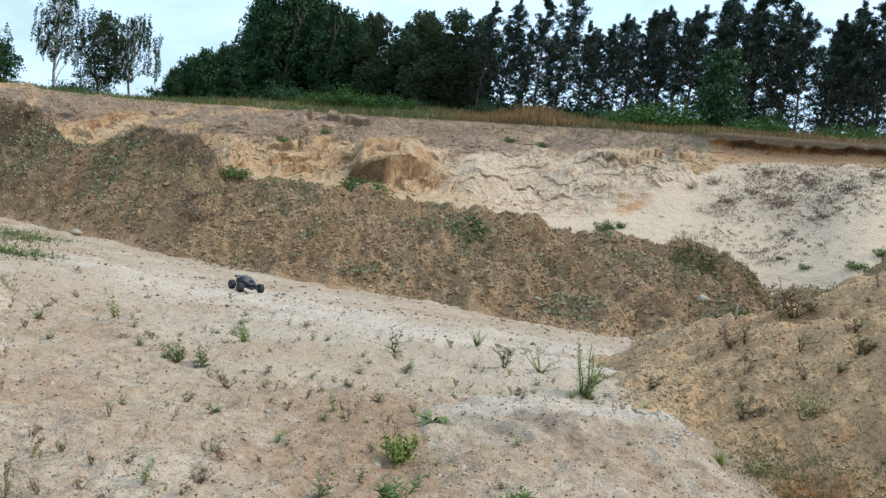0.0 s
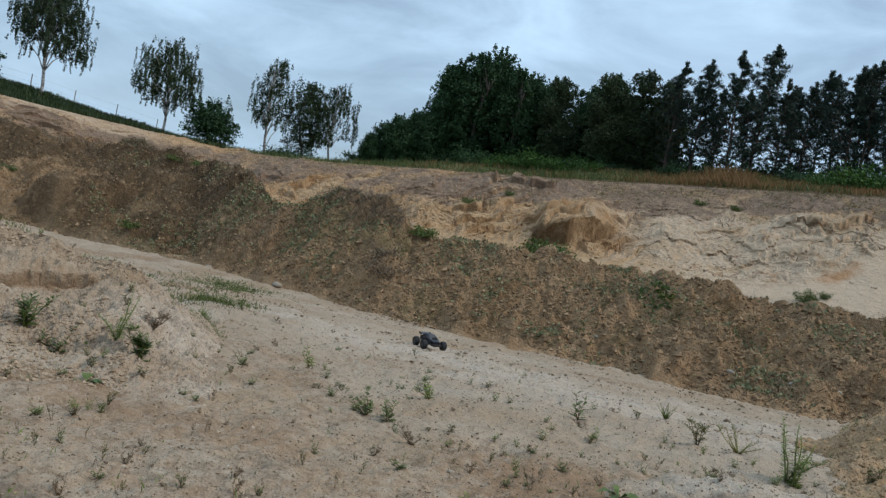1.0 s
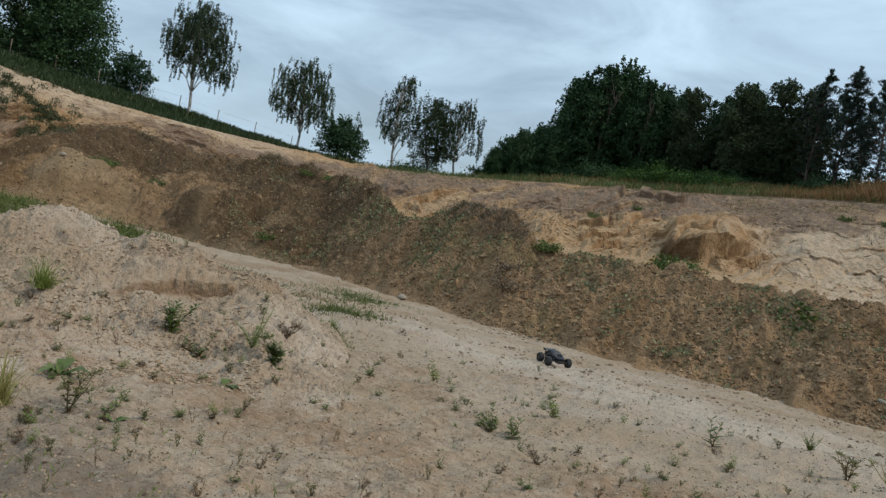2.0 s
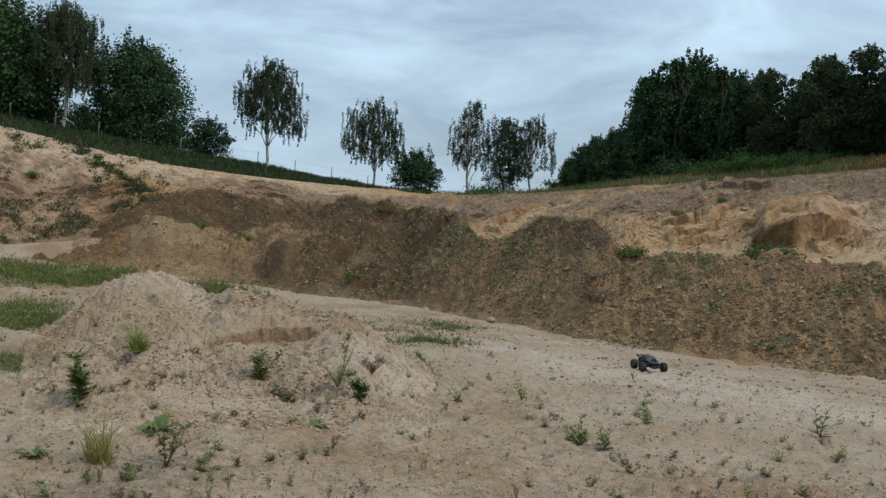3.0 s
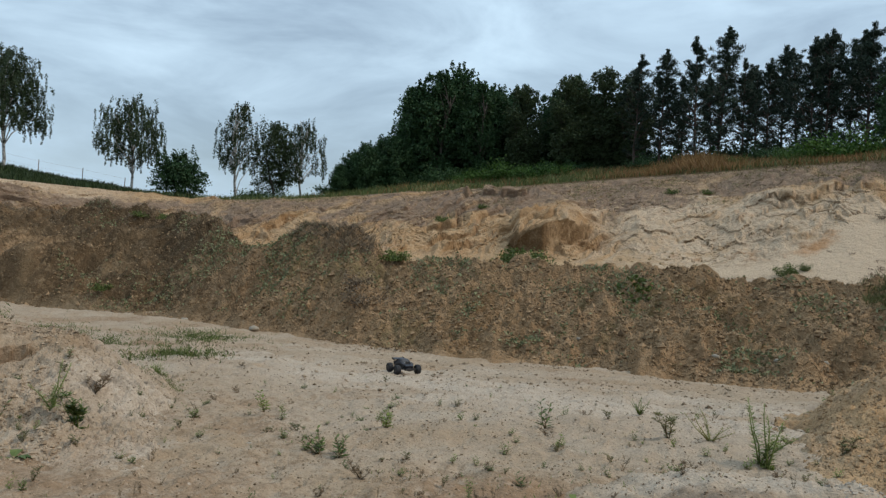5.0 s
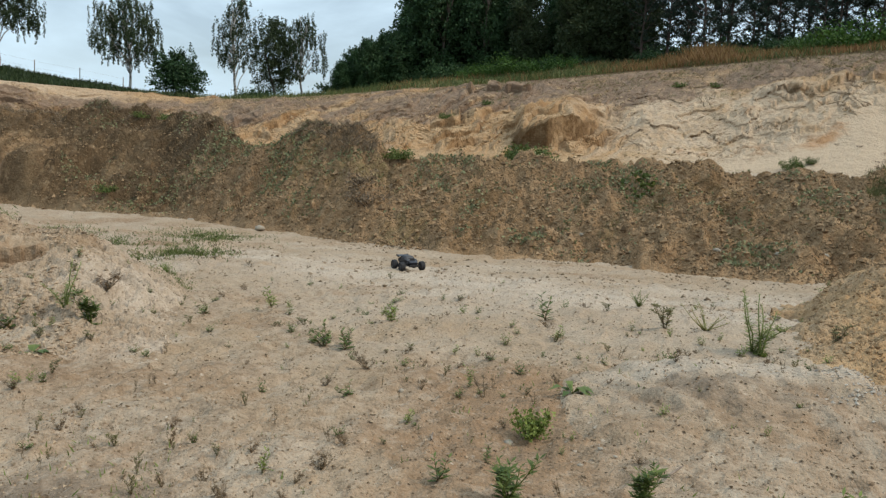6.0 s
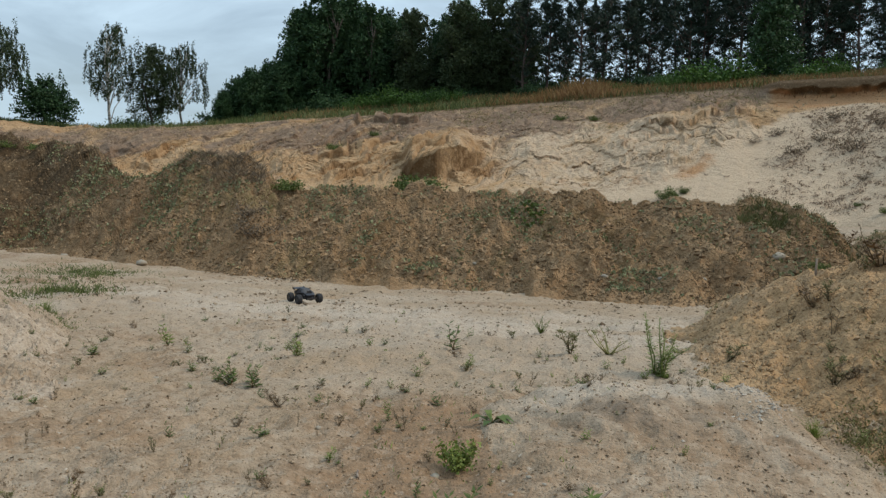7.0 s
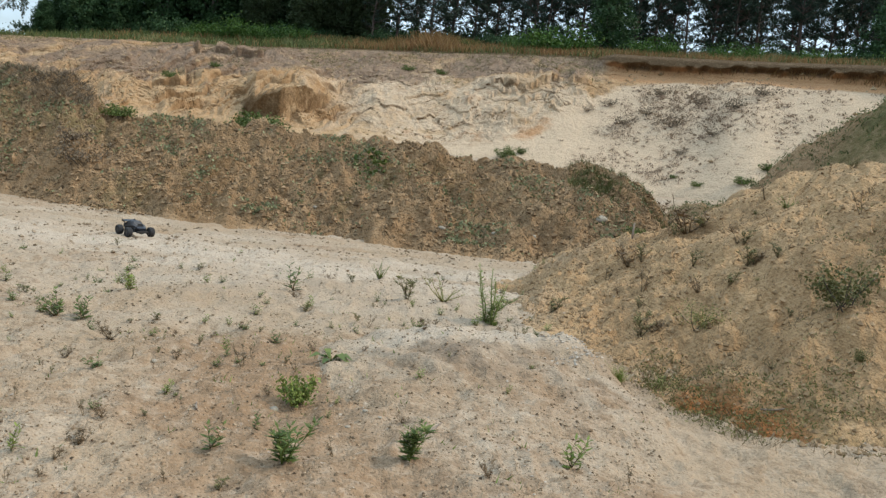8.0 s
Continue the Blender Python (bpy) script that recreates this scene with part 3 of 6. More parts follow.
HEAP_FOOT = [(8, 7.8), (12, 7.4), (16, 7.0), (20.4, 6.5), (26, 5.6), (32, 5.3), (38, 5.2), (60, 5.0)]


def heap_height(x, y):
    az, r = bearing(x, y)
    rc, zc, rf = along(az, HEAP, 1), along(az, HEAP, 2), along(az, HEAP_FOOT, 1)
    s = (r - rf) / (rc - rf)
    g = ground_height(x, y)
    rise = np.interp(s + 0.10 * fbm(x * 1.1, y * 1.1, 109, 3) * smooth(0.8, 0.3, s), [-0.4, 0, 0.15, 0.6, 1, 1.2, 2.2], [-0.3, 0, 0.13, 0.68, 1, 0.97, -0.1])
    z = g + np.maximum(zc - g, 0.02) * rise - 0.1 * smooth(14.5, 12, az) - 0.12 * smooth(0.03, -0.12, s) - 0.12 * smooth(1.9, 2.15, s)
    return z + smooth(0, 0.3, s) * (0.10 * fbm(x * 0.9, y * 0.9, 101, 3) + 0.075 * fbm(x * 3.1, y * 3.1, 103, 3) + 0.030 * ridged(x * 6.5, y * 6.5, 105, 3))


mesh, verts = heap_mesh("sand_heap", heap_height, 0.8, 13, 3.5, 17, 0.04, 37, 25, smooth_shade=False, sunk=0.12)
heap = tagged(new("sand_heap", mesh), "lumpy heap of orange-brown sandy soil with weeds", "earth mound", kind="structure")
mesh.materials.append(M_HEAP)
hx, hy = verts[:, 0], verts[:, 1]
haz, hr = bearing(hx, hy)
hs = (hr - along(haz, HEAP_FOOT, 1)) / (along(haz, HEAP, 1) - along(haz, HEAP_FOOT, 1))
zone(mesh, "green", 0.36 * smooth(0.40, 0.0, hs) * smooth(22, 29, haz) + 0.10 * fbm(hx * 1.3, hy * 1.3, 107, 4))
zone(mesh, "pale", 0.4 * smooth(24, 12, haz) + 0.3 * fbm(hx * 0.6, hy * 0.6, 108, 3))
zone(mesh, "rusty", 0.95 * np.exp(-((hs - 0.02) / 0.10) ** 2) * smooth(24, 27, haz) * (1 - smooth(32, 36, haz)))


def gouges(x, y):
    """Scratches that run slantwise down the face of the jump."""
    across, down = (x + 0.62 * y) * 3.6, (y - 0.62 * x) * 0.55
    return ridged(across + 0.5 * vnoise(x * 2, y * 2, 116), down, 118, 3)


def jump_height(x, y):
    edge = 2.34 + 0.16 * (5.5 - y) + 0.07 * vnoise(x * 3, y * 3, 114)
    back = 5.95 + 0.10 * vnoise(x * 1.7, y * 0, 112)
    h = 0.19 * smooth(3.9, 5.7, y) * (1 - smooth(back, back + 0.45, y)) * smooth(-0.3, 1.0, x) * (1 - smooth(edge - 0.5, edge, x))
    rough = 0.010 * fbm(x * 2.4, y * 2.4, 111, 3) + 0.006 * ridged(x * 7, y * 7, 119, 2) - 0.012 * gouges(x, y)
    return ground_height(x, y) - 0.07 * (1 - smooth(0.005, 0.04, h)) + h + rough * smooth(0.02, 0.10, h)


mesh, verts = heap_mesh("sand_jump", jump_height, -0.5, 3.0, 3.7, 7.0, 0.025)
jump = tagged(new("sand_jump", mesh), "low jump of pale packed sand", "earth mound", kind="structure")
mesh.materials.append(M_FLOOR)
jx, jy = verts[:, 0], verts[:, 1]
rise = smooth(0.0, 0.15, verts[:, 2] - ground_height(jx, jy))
# The near face is coloured darker than the top, streaked along the gouges.
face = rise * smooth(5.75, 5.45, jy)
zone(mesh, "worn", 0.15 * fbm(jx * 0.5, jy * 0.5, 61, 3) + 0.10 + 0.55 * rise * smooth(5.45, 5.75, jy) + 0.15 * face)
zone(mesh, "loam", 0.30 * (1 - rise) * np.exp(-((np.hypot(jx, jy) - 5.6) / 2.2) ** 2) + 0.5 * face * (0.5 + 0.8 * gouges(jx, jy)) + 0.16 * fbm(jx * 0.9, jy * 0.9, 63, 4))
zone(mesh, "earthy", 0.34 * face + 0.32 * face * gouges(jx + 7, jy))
zone(mesh, "calm", 0.55 * rise)

MOUND = [(-66, 10.5, -0.3), (-58, 10.5, -0.2), (-55.6, 10.5, 0.02), (-53.8, 10.5, 0.3), (-52.3, 10.5, 0.5), (-51.2, 10.5, 0.62), (-47, 10.2, 0.68), (-44.8, 10.1, 0.60), (-43, 10, 0.72), (-40, 9.8, 0.72), (-38.5, 9.6, 0.66),
         (-37, 9.4, 0.62), (-35.6, 9.3, 0.66), (-34.6, 9.3, 0.56), (-33.6, 9.3, 0.45), (-32.3, 9.3, 0.33), (-30.8, 9.3, 0.20), (-29.2, 9.2, 0.06), (-27.6, 9.2, -0.15), (-26, 9, -0.3)]


def scarp_line(x, y, az):
    """How much of a scarp there is at this bearing, and how far up the mound its edge lies."""
    return np.interp(az, [-46, -44, -41, -37.6, -36.2], [0, 0.5, 0.8, 0.95, 0]), np.interp(az, [-45.5, -43.6, -40.5, -37, -36], [0.55, 0.60, 0.71, 0.84, 0.88]) + 0.03 * vnoise(x * 1.3, y * 1.3, 120)


def mound_foot(az):
    return 6.4 + 0.5 * fbm(az * 0.1, az * 0, 121, 2)


def mound_height(x, y):
    az, r = bearing(x, y)
    rc, zc = along(az, MOUND, 1), along(az, MOUND, 2)
    rf = mound_foot(az)
    g = ground_height(x, y)
    s = (r - rf) / (rc - rf)
    # a broken scarp below the crest
    scarp, edge = scarp_line(x, y, az)
    even = np.interp(s, [-0.3, 0, 0.3, 0.60, 0.8, 1, 1.12, 1.8], [-0.25, 0, 0.2, 0.55, 0.83, 1, 0.97, -0.1])
    rise = even - scarp * 0.26 * smooth(edge - 0.4, edge - 0.02, s) * (1 - smooth(edge, edge + 0.016, s))
    z = g + np.maximum(zc - g, 0.02) * rise - 0.4 * smooth(-28.6, -27, az) - 0.5 * smooth(-55.5, -57.5, az) - 0.5 * smooth(0.02, -0.12, s) - 0.4 * smooth(1.5, 1.75, s)
    # rounded tops
    for top_az, top_r, more, wide in ((-49.0, 10.2, 0.36, 0.85), (-43.2, 9.7, 0.05, 0.8)):
        tx, ty = top_r * math.sin(radians(top_az)), top_r * math.cos(radians(top_az))
        z = z + more * np.exp(-((x - tx) ** 2 + (y - ty) ** 2) / wide ** 2)
    crumbly = 0.07 * fbm(x * 1.1, y * 1.1, 123, 3) + 0.045 * fbm(x * 3.5, y * 3.5, 125, 3) + 0.055 * ridged(x * 6.5, y * 6.5, 127, 3)
    crumbly = crumbly * (1 - 0.75 * np.clip(scarp, 0, 1) * smooth(edge - 0.06, edge - 0.02, s) * (1 - smooth(edge + 0.03, edge + 0.06, s)))
    return z + smooth(0, 0.3, s) * crumbly


def mound_place(u, v):
    x, y = v * np.sin(np.radians(u)), v * np.cos(np.radians(u))
    scarp, edge = scarp_line(x, y, u)
    s = (v - mound_foot(u)) / (along(u, MOUND, 1) - mound_foot(u))
    lip = np.clip(scarp, 0, 1) * smooth(edge, edge + 0.014, s) * (1 - smooth(edge + 0.03, edge + 0.12, s)) * (0.7 + 0.5 * vnoise(u * 3.0, v * 0, 133))
    k = 1 - 0.11 * lip / v
    return x * k, y * k, mound_height(x, y)


mesh, verts = make_grid("sand_mound", np.arange(-60, -26, 0.13), np.arange(5.4, 13.2, 0.022), mound_place,
                        keep=lambda u, v, x, y, z: z > ground_height(x, y) - 0.04, smooth_shade=False)
mound = tagged(new("sand_mound", mesh), "low pale sand mound with a broken edge", "earth mound", kind="structure")
mesh.materials.append(M_FLOOR)
zone(mesh, "worn", 0.42 + 0.4 * fbm(verts[:, 0] * 0.7, verts[:, 1] * 0.7, 129, 3))
mx, my = verts[:, 0], verts[:, 1]
maz, mr = bearing(mx, my)
cut_there, cut_edge = scarp_line(mx, my, maz)
ms = (mr - mound_foot(maz)) / (along(maz, MOUND, 1) - mound_foot(maz))
cut = np.clip(1.4 * cut_there, 0, 1) * smooth(cut_edge - 0.02, cut_edge - 0.01, ms) * (1 - smooth(cut_edge + 0.010, cut_edge + 0.014, ms))
zone(mesh, "loam", (0.10 + 0.40 * fbm(mx * 0.9, my * 0.9, 131, 3)) * (1 - cut) + 0.50 * cut)
zone(mesh, "calm", cut)

SPUR = [(22, 24, 0.3), (27, 23, 1.3), (29, 22, 2.0), (33.3, 21, 3.1), (35.2, 20.5, 3.6), (40, 20, 4.8), (48, 20, 6)]


def spur_height(x, y):
    az, r = bearing(x, y)
    rc, zc = along(az, SPUR, 1), along(az, SPUR, 2)
    z = zc - 0.55 * np.abs(r - rc) + 0.28 * fbm(x * 0.6, y * 0.6, 141, 4)
    return z + 0.07 * fbm(x * 3, y * 3, 143, 3)


mesh, verts = heap_mesh("earth_spur", spur_height, 8, 20, 12, 27, 0.09)
spur = tagged(new("earth_spur", mesh), "weedy spur of brown earth running up to the rim", "earth bank", kind="structure")
mesh.materials.append(M_BERM)
zone(mesh, "green", 0.44 + 0.4 * fbm(verts[:, 0] * 0.6, verts[:, 1] * 0.6, 145, 3))


# ---- helpers for things ----
rng = np.random.default_rng(7)


def quads(name, verts, material, face=4):
    """A mesh of loose pieces with face corners each; verts: (n, face, 3)."""
    verts = np.asarray(verts, float)
    n = len(verts)
    mesh = bpy.data.meshes.new(name)
    mesh.vertices.add(n * face)
    mesh.vertices.foreach_set("co", verts.reshape(-1))
    mesh.loops.add(n * face)
    mesh.loops.foreach_set("vertex_index", np.arange(n * face))
    mesh.polygons.add(n)
    mesh.polygons.foreach_set("loop_start", np.arange(n) * face)
    mesh.update(calc_edges=True)
    mesh.materials.append(material)
    return mesh


def unit(v):
    return v / np.maximum(np.linalg.norm(v, axis=-1, keepdims=True), 1e-9)


def leaves(centres, length, width, axis=None, spread=1.0, r=None):
    """Rhombic leaves round the centres; axis: the way they point on the whole."""
    r = r or rng
    n = len(centres)
    a = unit(r.normal(size=(n, 3)))
    if axis is not None:
        a = unit(np.asarray(axis) + spread * a)
    b = unit(np.cross(a, r.normal(size=(n, 3))))
    c = np.cross(a, b)
    size = r.uniform(0.7, 1.3, (n, 1))
    a, b = a * length * size, b * width * size
    bend = c * width * size * 0.35
    return np.stack([centres - a * 0.5, centres + b * 0.5 + bend, centres + a * 0.5, centres - b * 0.5 + bend], 1)


def tube(bm, points, radii, sides=6):
    rings = []
    for i, p in enumerate(points):
        p = Vector(p)
        d = (Vector(points[min(i + 1, len(points) - 1)]) - Vector(points[max(i - 1, 0)])).normalized()
        side = d.cross(Vector((0.31, 0.95, 0.07))).normalized()
        up = d.cross(side)
        rings.append([bm.verts.new(p + radii[i] * (math.cos(k * math.tau / sides) * side + math.sin(k * math.tau / sides) * up)) for k in range(sides)])
    for lo, hi in zip(rings, rings[1:]):
        for k in range(sides):
            bm.faces.new((lo[k], lo[(k + 1) % sides], hi[(k + 1) % sides], hi[k]))
    bm.faces.new(rings[-1])
    bm.faces.new(rings[0][::-1])


def finish(name, bm, material, smooth_shade=True):
    mesh = bpy.data.meshes.new(name)
    bmesh.ops.recalc_face_normals(bm, faces=bm.faces)
    bm.to_mesh(mesh)
    bm.free()
    mesh.materials.append(material)
    mesh.polygons.foreach_set("use_smooth", np.full(len(mesh.polygons), smooth_shade))
    return mesh


def part(name, data, parent, label=""):
    ob = new(name, data)
    ob.parent = parent
    return tagged(ob, label)


def empty(name, label, category, group=""):
    return tagged(new(name), label, category, group)


def leaf_material(name, dark, light, rough=0.6, glow=0.12):
    m, nt, bsdf = shader(name)
    island = nt.nodes.new("ShaderNodeNewGeometry").outputs["Random Per Island"]
    which = nt.nodes.new("ShaderNodeObjectInfo").outputs["Random"]
    colour = mix(nt, island, dark, light)
    colour = mix(nt, 1.0, colour, mix(nt, which, (0.8, 0.85, 0.8), (1.15, 1.12, 1.05)), "MULTIPLY")
    nt.links.new(colour, bsdf.inputs["Base Color"])
    bsdf.inputs["Roughness"].default_value = rough
    bsdf.inputs["Specular IOR Level"].default_value = 0.25
    leak = node(nt, "ShaderNodeBsdfTranslucent", {"Color": colour})
    blend = node(nt, "ShaderNodeMixShader", {0: glow, 1: bsdf.outputs[0], 2: leak.outputs[0]})
    nt.links.new(blend.outputs[0], nt.nodes["Material Output"].inputs[0])
    return m


def bark_material(name, base, streak, scale=6.0, band=(1, 1, 0.25)):
    m, nt, bsdf = shader(name)
    geo = node(nt, "ShaderNodeTexCoord").outputs["Object"]
    stretched = node(nt, "ShaderNodeMapping", {"Vector": geo, "Scale": band}).outputs[0]
    v = noise_of(nt, scale, 4, 0.6, stretched)
    nt.links.new(mix(nt, ramp(nt, v, 0.45, 0.62), base, streak), bsdf.inputs["Base Color"])
    bsdf.inputs["Roughness"].default_value = 0.9
    nt.links.new(node(nt, "ShaderNodeBump", {"Strength": 0.6, "Distance": 0.03, "Height": v}).outputs[0], bsdf.inputs["Normal"])
    return m


M_OAK = leaf_material("dark broad leaves", (0.017, 0.044, 0.017), (0.048, 0.098, 0.036))
M_BIRCH = leaf_material("birch leaves", (0.025, 0.041, 0.017), (0.051, 0.072, 0.030))
M_PINE = leaf_material("pine needles", (0.011, 0.025, 0.017), (0.031, 0.051, 0.032), glow=0.05)
M_SHRUB = leaf_material("fresh shrub leaves", (0.029, 0.069, 0.012), (0.069, 0.137, 0.024), glow=0.2)
M_WEED = leaf_material("weed leaves", (0.100, 0.140, 0.028), (0.225, 0.265, 0.068), glow=0.2)
M_STALK = leaf_material("yellow-green stalk leaves", (0.150, 0.190, 0.055), (0.310, 0.340, 0.125), glow=0.2)
M_DARKWEED = leaf_material("dark weed leaves", (0.054, 0.086, 0.020), (0.135, 0.165, 0.046), glow=0.15)
M_OLIVE = leaf_material("olive weed leaves", (0.080, 0.078, 0.026), (0.180, 0.165, 0.062), glow=0.15)
M_COVER = leaf_material("grey-green low leaves", (0.110, 0.122, 0.062), (0.262, 0.270, 0.150), glow=0.15)
M_DRY = leaf_material("dry brown stalks", (0.088, 0.056, 0.030), (0.205, 0.142, 0.076), glow=0.05)
M_DRYLIGHT = leaf_material("grey-brown dry brush", (0.111, 0.081, 0.055), (0.230, 0.170, 0.119), glow=0.05)
M_TAN = leaf_material("pale brown dry tufts", (0.170, 0.112, 0.078), (0.320, 0.222, 0.158), glow=0.05)
M_REDDISH = leaf_material("reddish brown weed leaves", (0.10, 0.06, 0.035), (0.22, 0.14, 0.075), glow=0.1)
M_SCRUB = leaf_material("dark olive scrub leaves", (0.035, 0.045, 0.02), (0.08, 0.09, 0.038), glow=0.1)
M_YELLOW = leaf_material("yellowing grass", (0.170, 0.162, 0.051), (0.323, 0.289, 0.111), glow=0.2)
M_MEADOW = leaf_material("meadow grass", (0.051, 0.076, 0.021), (0.128, 0.145, 0.051), glow=0.2)
M_TURF = leaf_material("fresh low grass", (0.066, 0.092, 0.024), (0.170, 0.190, 0.060), glow=0.2)
M_FIELD = leaf_material("dark field grass", (0.017, 0.032, 0.011), (0.036, 0.056, 0.019), glow=0.15)
M_SORREL = leaf_material("rust-red sorrel", (0.167, 0.078, 0.031), (0.293, 0.176, 0.074), glow=0.15)
M_BARK = bark_material("grey brown bark", (0.07, 0.055, 0.042), (0.035, 0.027, 0.022))
M_BIRCHBARK = bark_material("white birch bark", (0.42, 0.40, 0.37), (0.05, 0.045, 0.04), 5.0, (1, 1, 3.0))
M_PINEBARK = bark_material("pine bark", (0.085, 0.055, 0.042), (0.04, 0.028, 0.024))


def surface(x, y):
    """The height of the top surface at x, y."""
    x, y = np.asarray(x, float), np.asarray(y, float)
    az, r = bearing(x, y)
    z = ground_height(x, y)
    rb, rr = along(az, BENCH, 1), along(az, RIM, 1)
    on_cliff = (r > rb) & (r < rr) & (az > -66) & (az < 46)
    z = np.where(on_cliff, cliff_height(x, y), z)
    on_berm = (az > -57) & (az < 24.5) & (r > along(az, FOOT, 1) - 1) & (r < along(az, BERM, 1) * 1.12)
    z = np.where(on_berm, np.maximum(z, berm_height(x, y)), z)
    z = np.where((np.abs(az - 36) < 26) & (r < 17), np.maximum(z, heap_height(x, y)), z)
    z = np.where((x > -0.4) & (x < 2.8) & (y > 4) & (y < 7), np.maximum(z, jump_height(x, y)), z)
    z = np.where((x > -13.5) & (x < -2.4) & (y > 3.5) & (y < 11.5), np.maximum(z, mound_height(x, y)), z)
    return np.where((x > 8) & (x < 20) & (y > 12) & (y < 27), np.maximum(z, spur_height(x, y)), z)


def at(az, r):
    return r * math.sin(radians(az)), r * math.cos(radians(az))


def spot(az, r, sink=0.0):
    x, y = at(az, r)
    return x, y, float(surface(x, y)) - sink


# ---- trees ----
def limb_path(r, start, way, length, bend, n=5):
    pts, p, d = [start], np.array(start, float), unit(np.array(way, float))
    for _ in range(n):
        d = unit(d + r.normal(size=3) * 0.12 + np.array([0, 0, bend]))
        p = p + d * length / n
        pts.append(p.copy())
    return pts


def broad_tree(seed, height, spread, low=0.12, lobes=18, clumps=420, per=26, leaf=0.2, widest=0.4, tufts=14, material=None):
    """A broad-leaved tree: trunk, limbs to each lobe of the crown, leaf clumps over the lobes, shoots that break the outline."""
    r = np.random.default_rng(seed)
    tree = empty("tree", "", "tree")
    bm = bmesh.new()
    trunk = limb_path(r, (0, 0, -0.3), (0, 0, 1), height * 0.86, 0.05, 7)
    tube(bm, trunk, [0.018 * height * (1 - 0.12 * i) for i in range(8)], 8)
    centres, radii = [], []
    for k in range(lobes):
        f = low + (0.97 - low) * (k + 0.5) / lobes
        girth = math.sqrt(max(0.0, 1 - ((f - widest) / (1.0 - widest)) ** 2)) if f > widest else 0.72 + 0.28 * (f - low) / max(widest - low, 0.05)
        size = spread * r.uniform(0.32, 0.50) * (0.62 + 0.38 * girth)
        a, out = k * 2.4 + r.uniform(-0.5, 0.5), max(0.0, spread * girth - size * 0.75) * r.uniform(0.7, 1.08)
        c = np.array([math.cos(a) * out, math.sin(a) * out, min(f * height, height - size * 0.9)])
        base = np.array(trunk[max(1, min(int((c[2] / height - 0.12) * 8), 6))])
        path = [base + (c - base) * np.array([q, q, q ** 0.8]) + r.normal(size=3) * 0.06 * (0 < q < 1) for q in (0, 0.35, 0.7, 1.0)]
        tube(bm, path, [0.005 * height * (1 - 0.24 * i) for i in range(4)], 5)
        centres.append(c)
        radii.append(size)
    part("trunk", finish("trunk", bm, M_BARK), tree, "dark rough bark")
    centres, radii = np.array(centres), np.array(radii)
    pick = r.choice(lobes, clumps, p=radii ** 2 / (radii ** 2).sum())
    way = unit(r.normal(size=(clumps, 3)) + np.array([0, 0, 0.25]))
    inner = centres[pick] * np.where(r.random((clumps, 1)) < 0.3, r.uniform(0.0, 0.8, (clumps, 1)), 1.0) * np.array([1, 1, 0]) + centres[pick] * np.array([0, 0, 1])
    spots_ = inner + way * (radii[pick] * r.uniform(0.35, 1.05, clumps) ** 0.7)[:, None] * np.array([1, 1, 1.1])
    wide = radii[pick] * r.uniform(0.12, 0.36, clumps)
    pts = np.repeat(spots_, per, 0) + r.normal(size=(clumps * per, 3)).clip(-1.8, 1.8) * np.repeat(wide, per)[:, None] * np.array([1, 1, 0.7])
    for k in r.integers(0, lobes, tufts):
        n = 46
        up = r.uniform(0.5, 1.0) * radii[k] * 1.5
        q = r.uniform(0, 1, n)[:, None]
        foot = centres[k] + unit(r.normal(size=3) * np.array([1, 1, 0.2]) + np.array([0, 0, 0.9])) * radii[k] * 0.8
        pts = np.concatenate([pts, foot + q * np.array([0, 0, up]) + r.normal(size=(n, 3)) * 0.16 * (1.1 - 0.85 * q) * np.array([1, 1, 0.4])])
    pts = pts[pts[:, 2] > height * low * 0.5]
    part("crown", quads("crown", leaves(pts, leaf, leaf * 0.72, r=r), material or M_OAK), tree)
    return tree


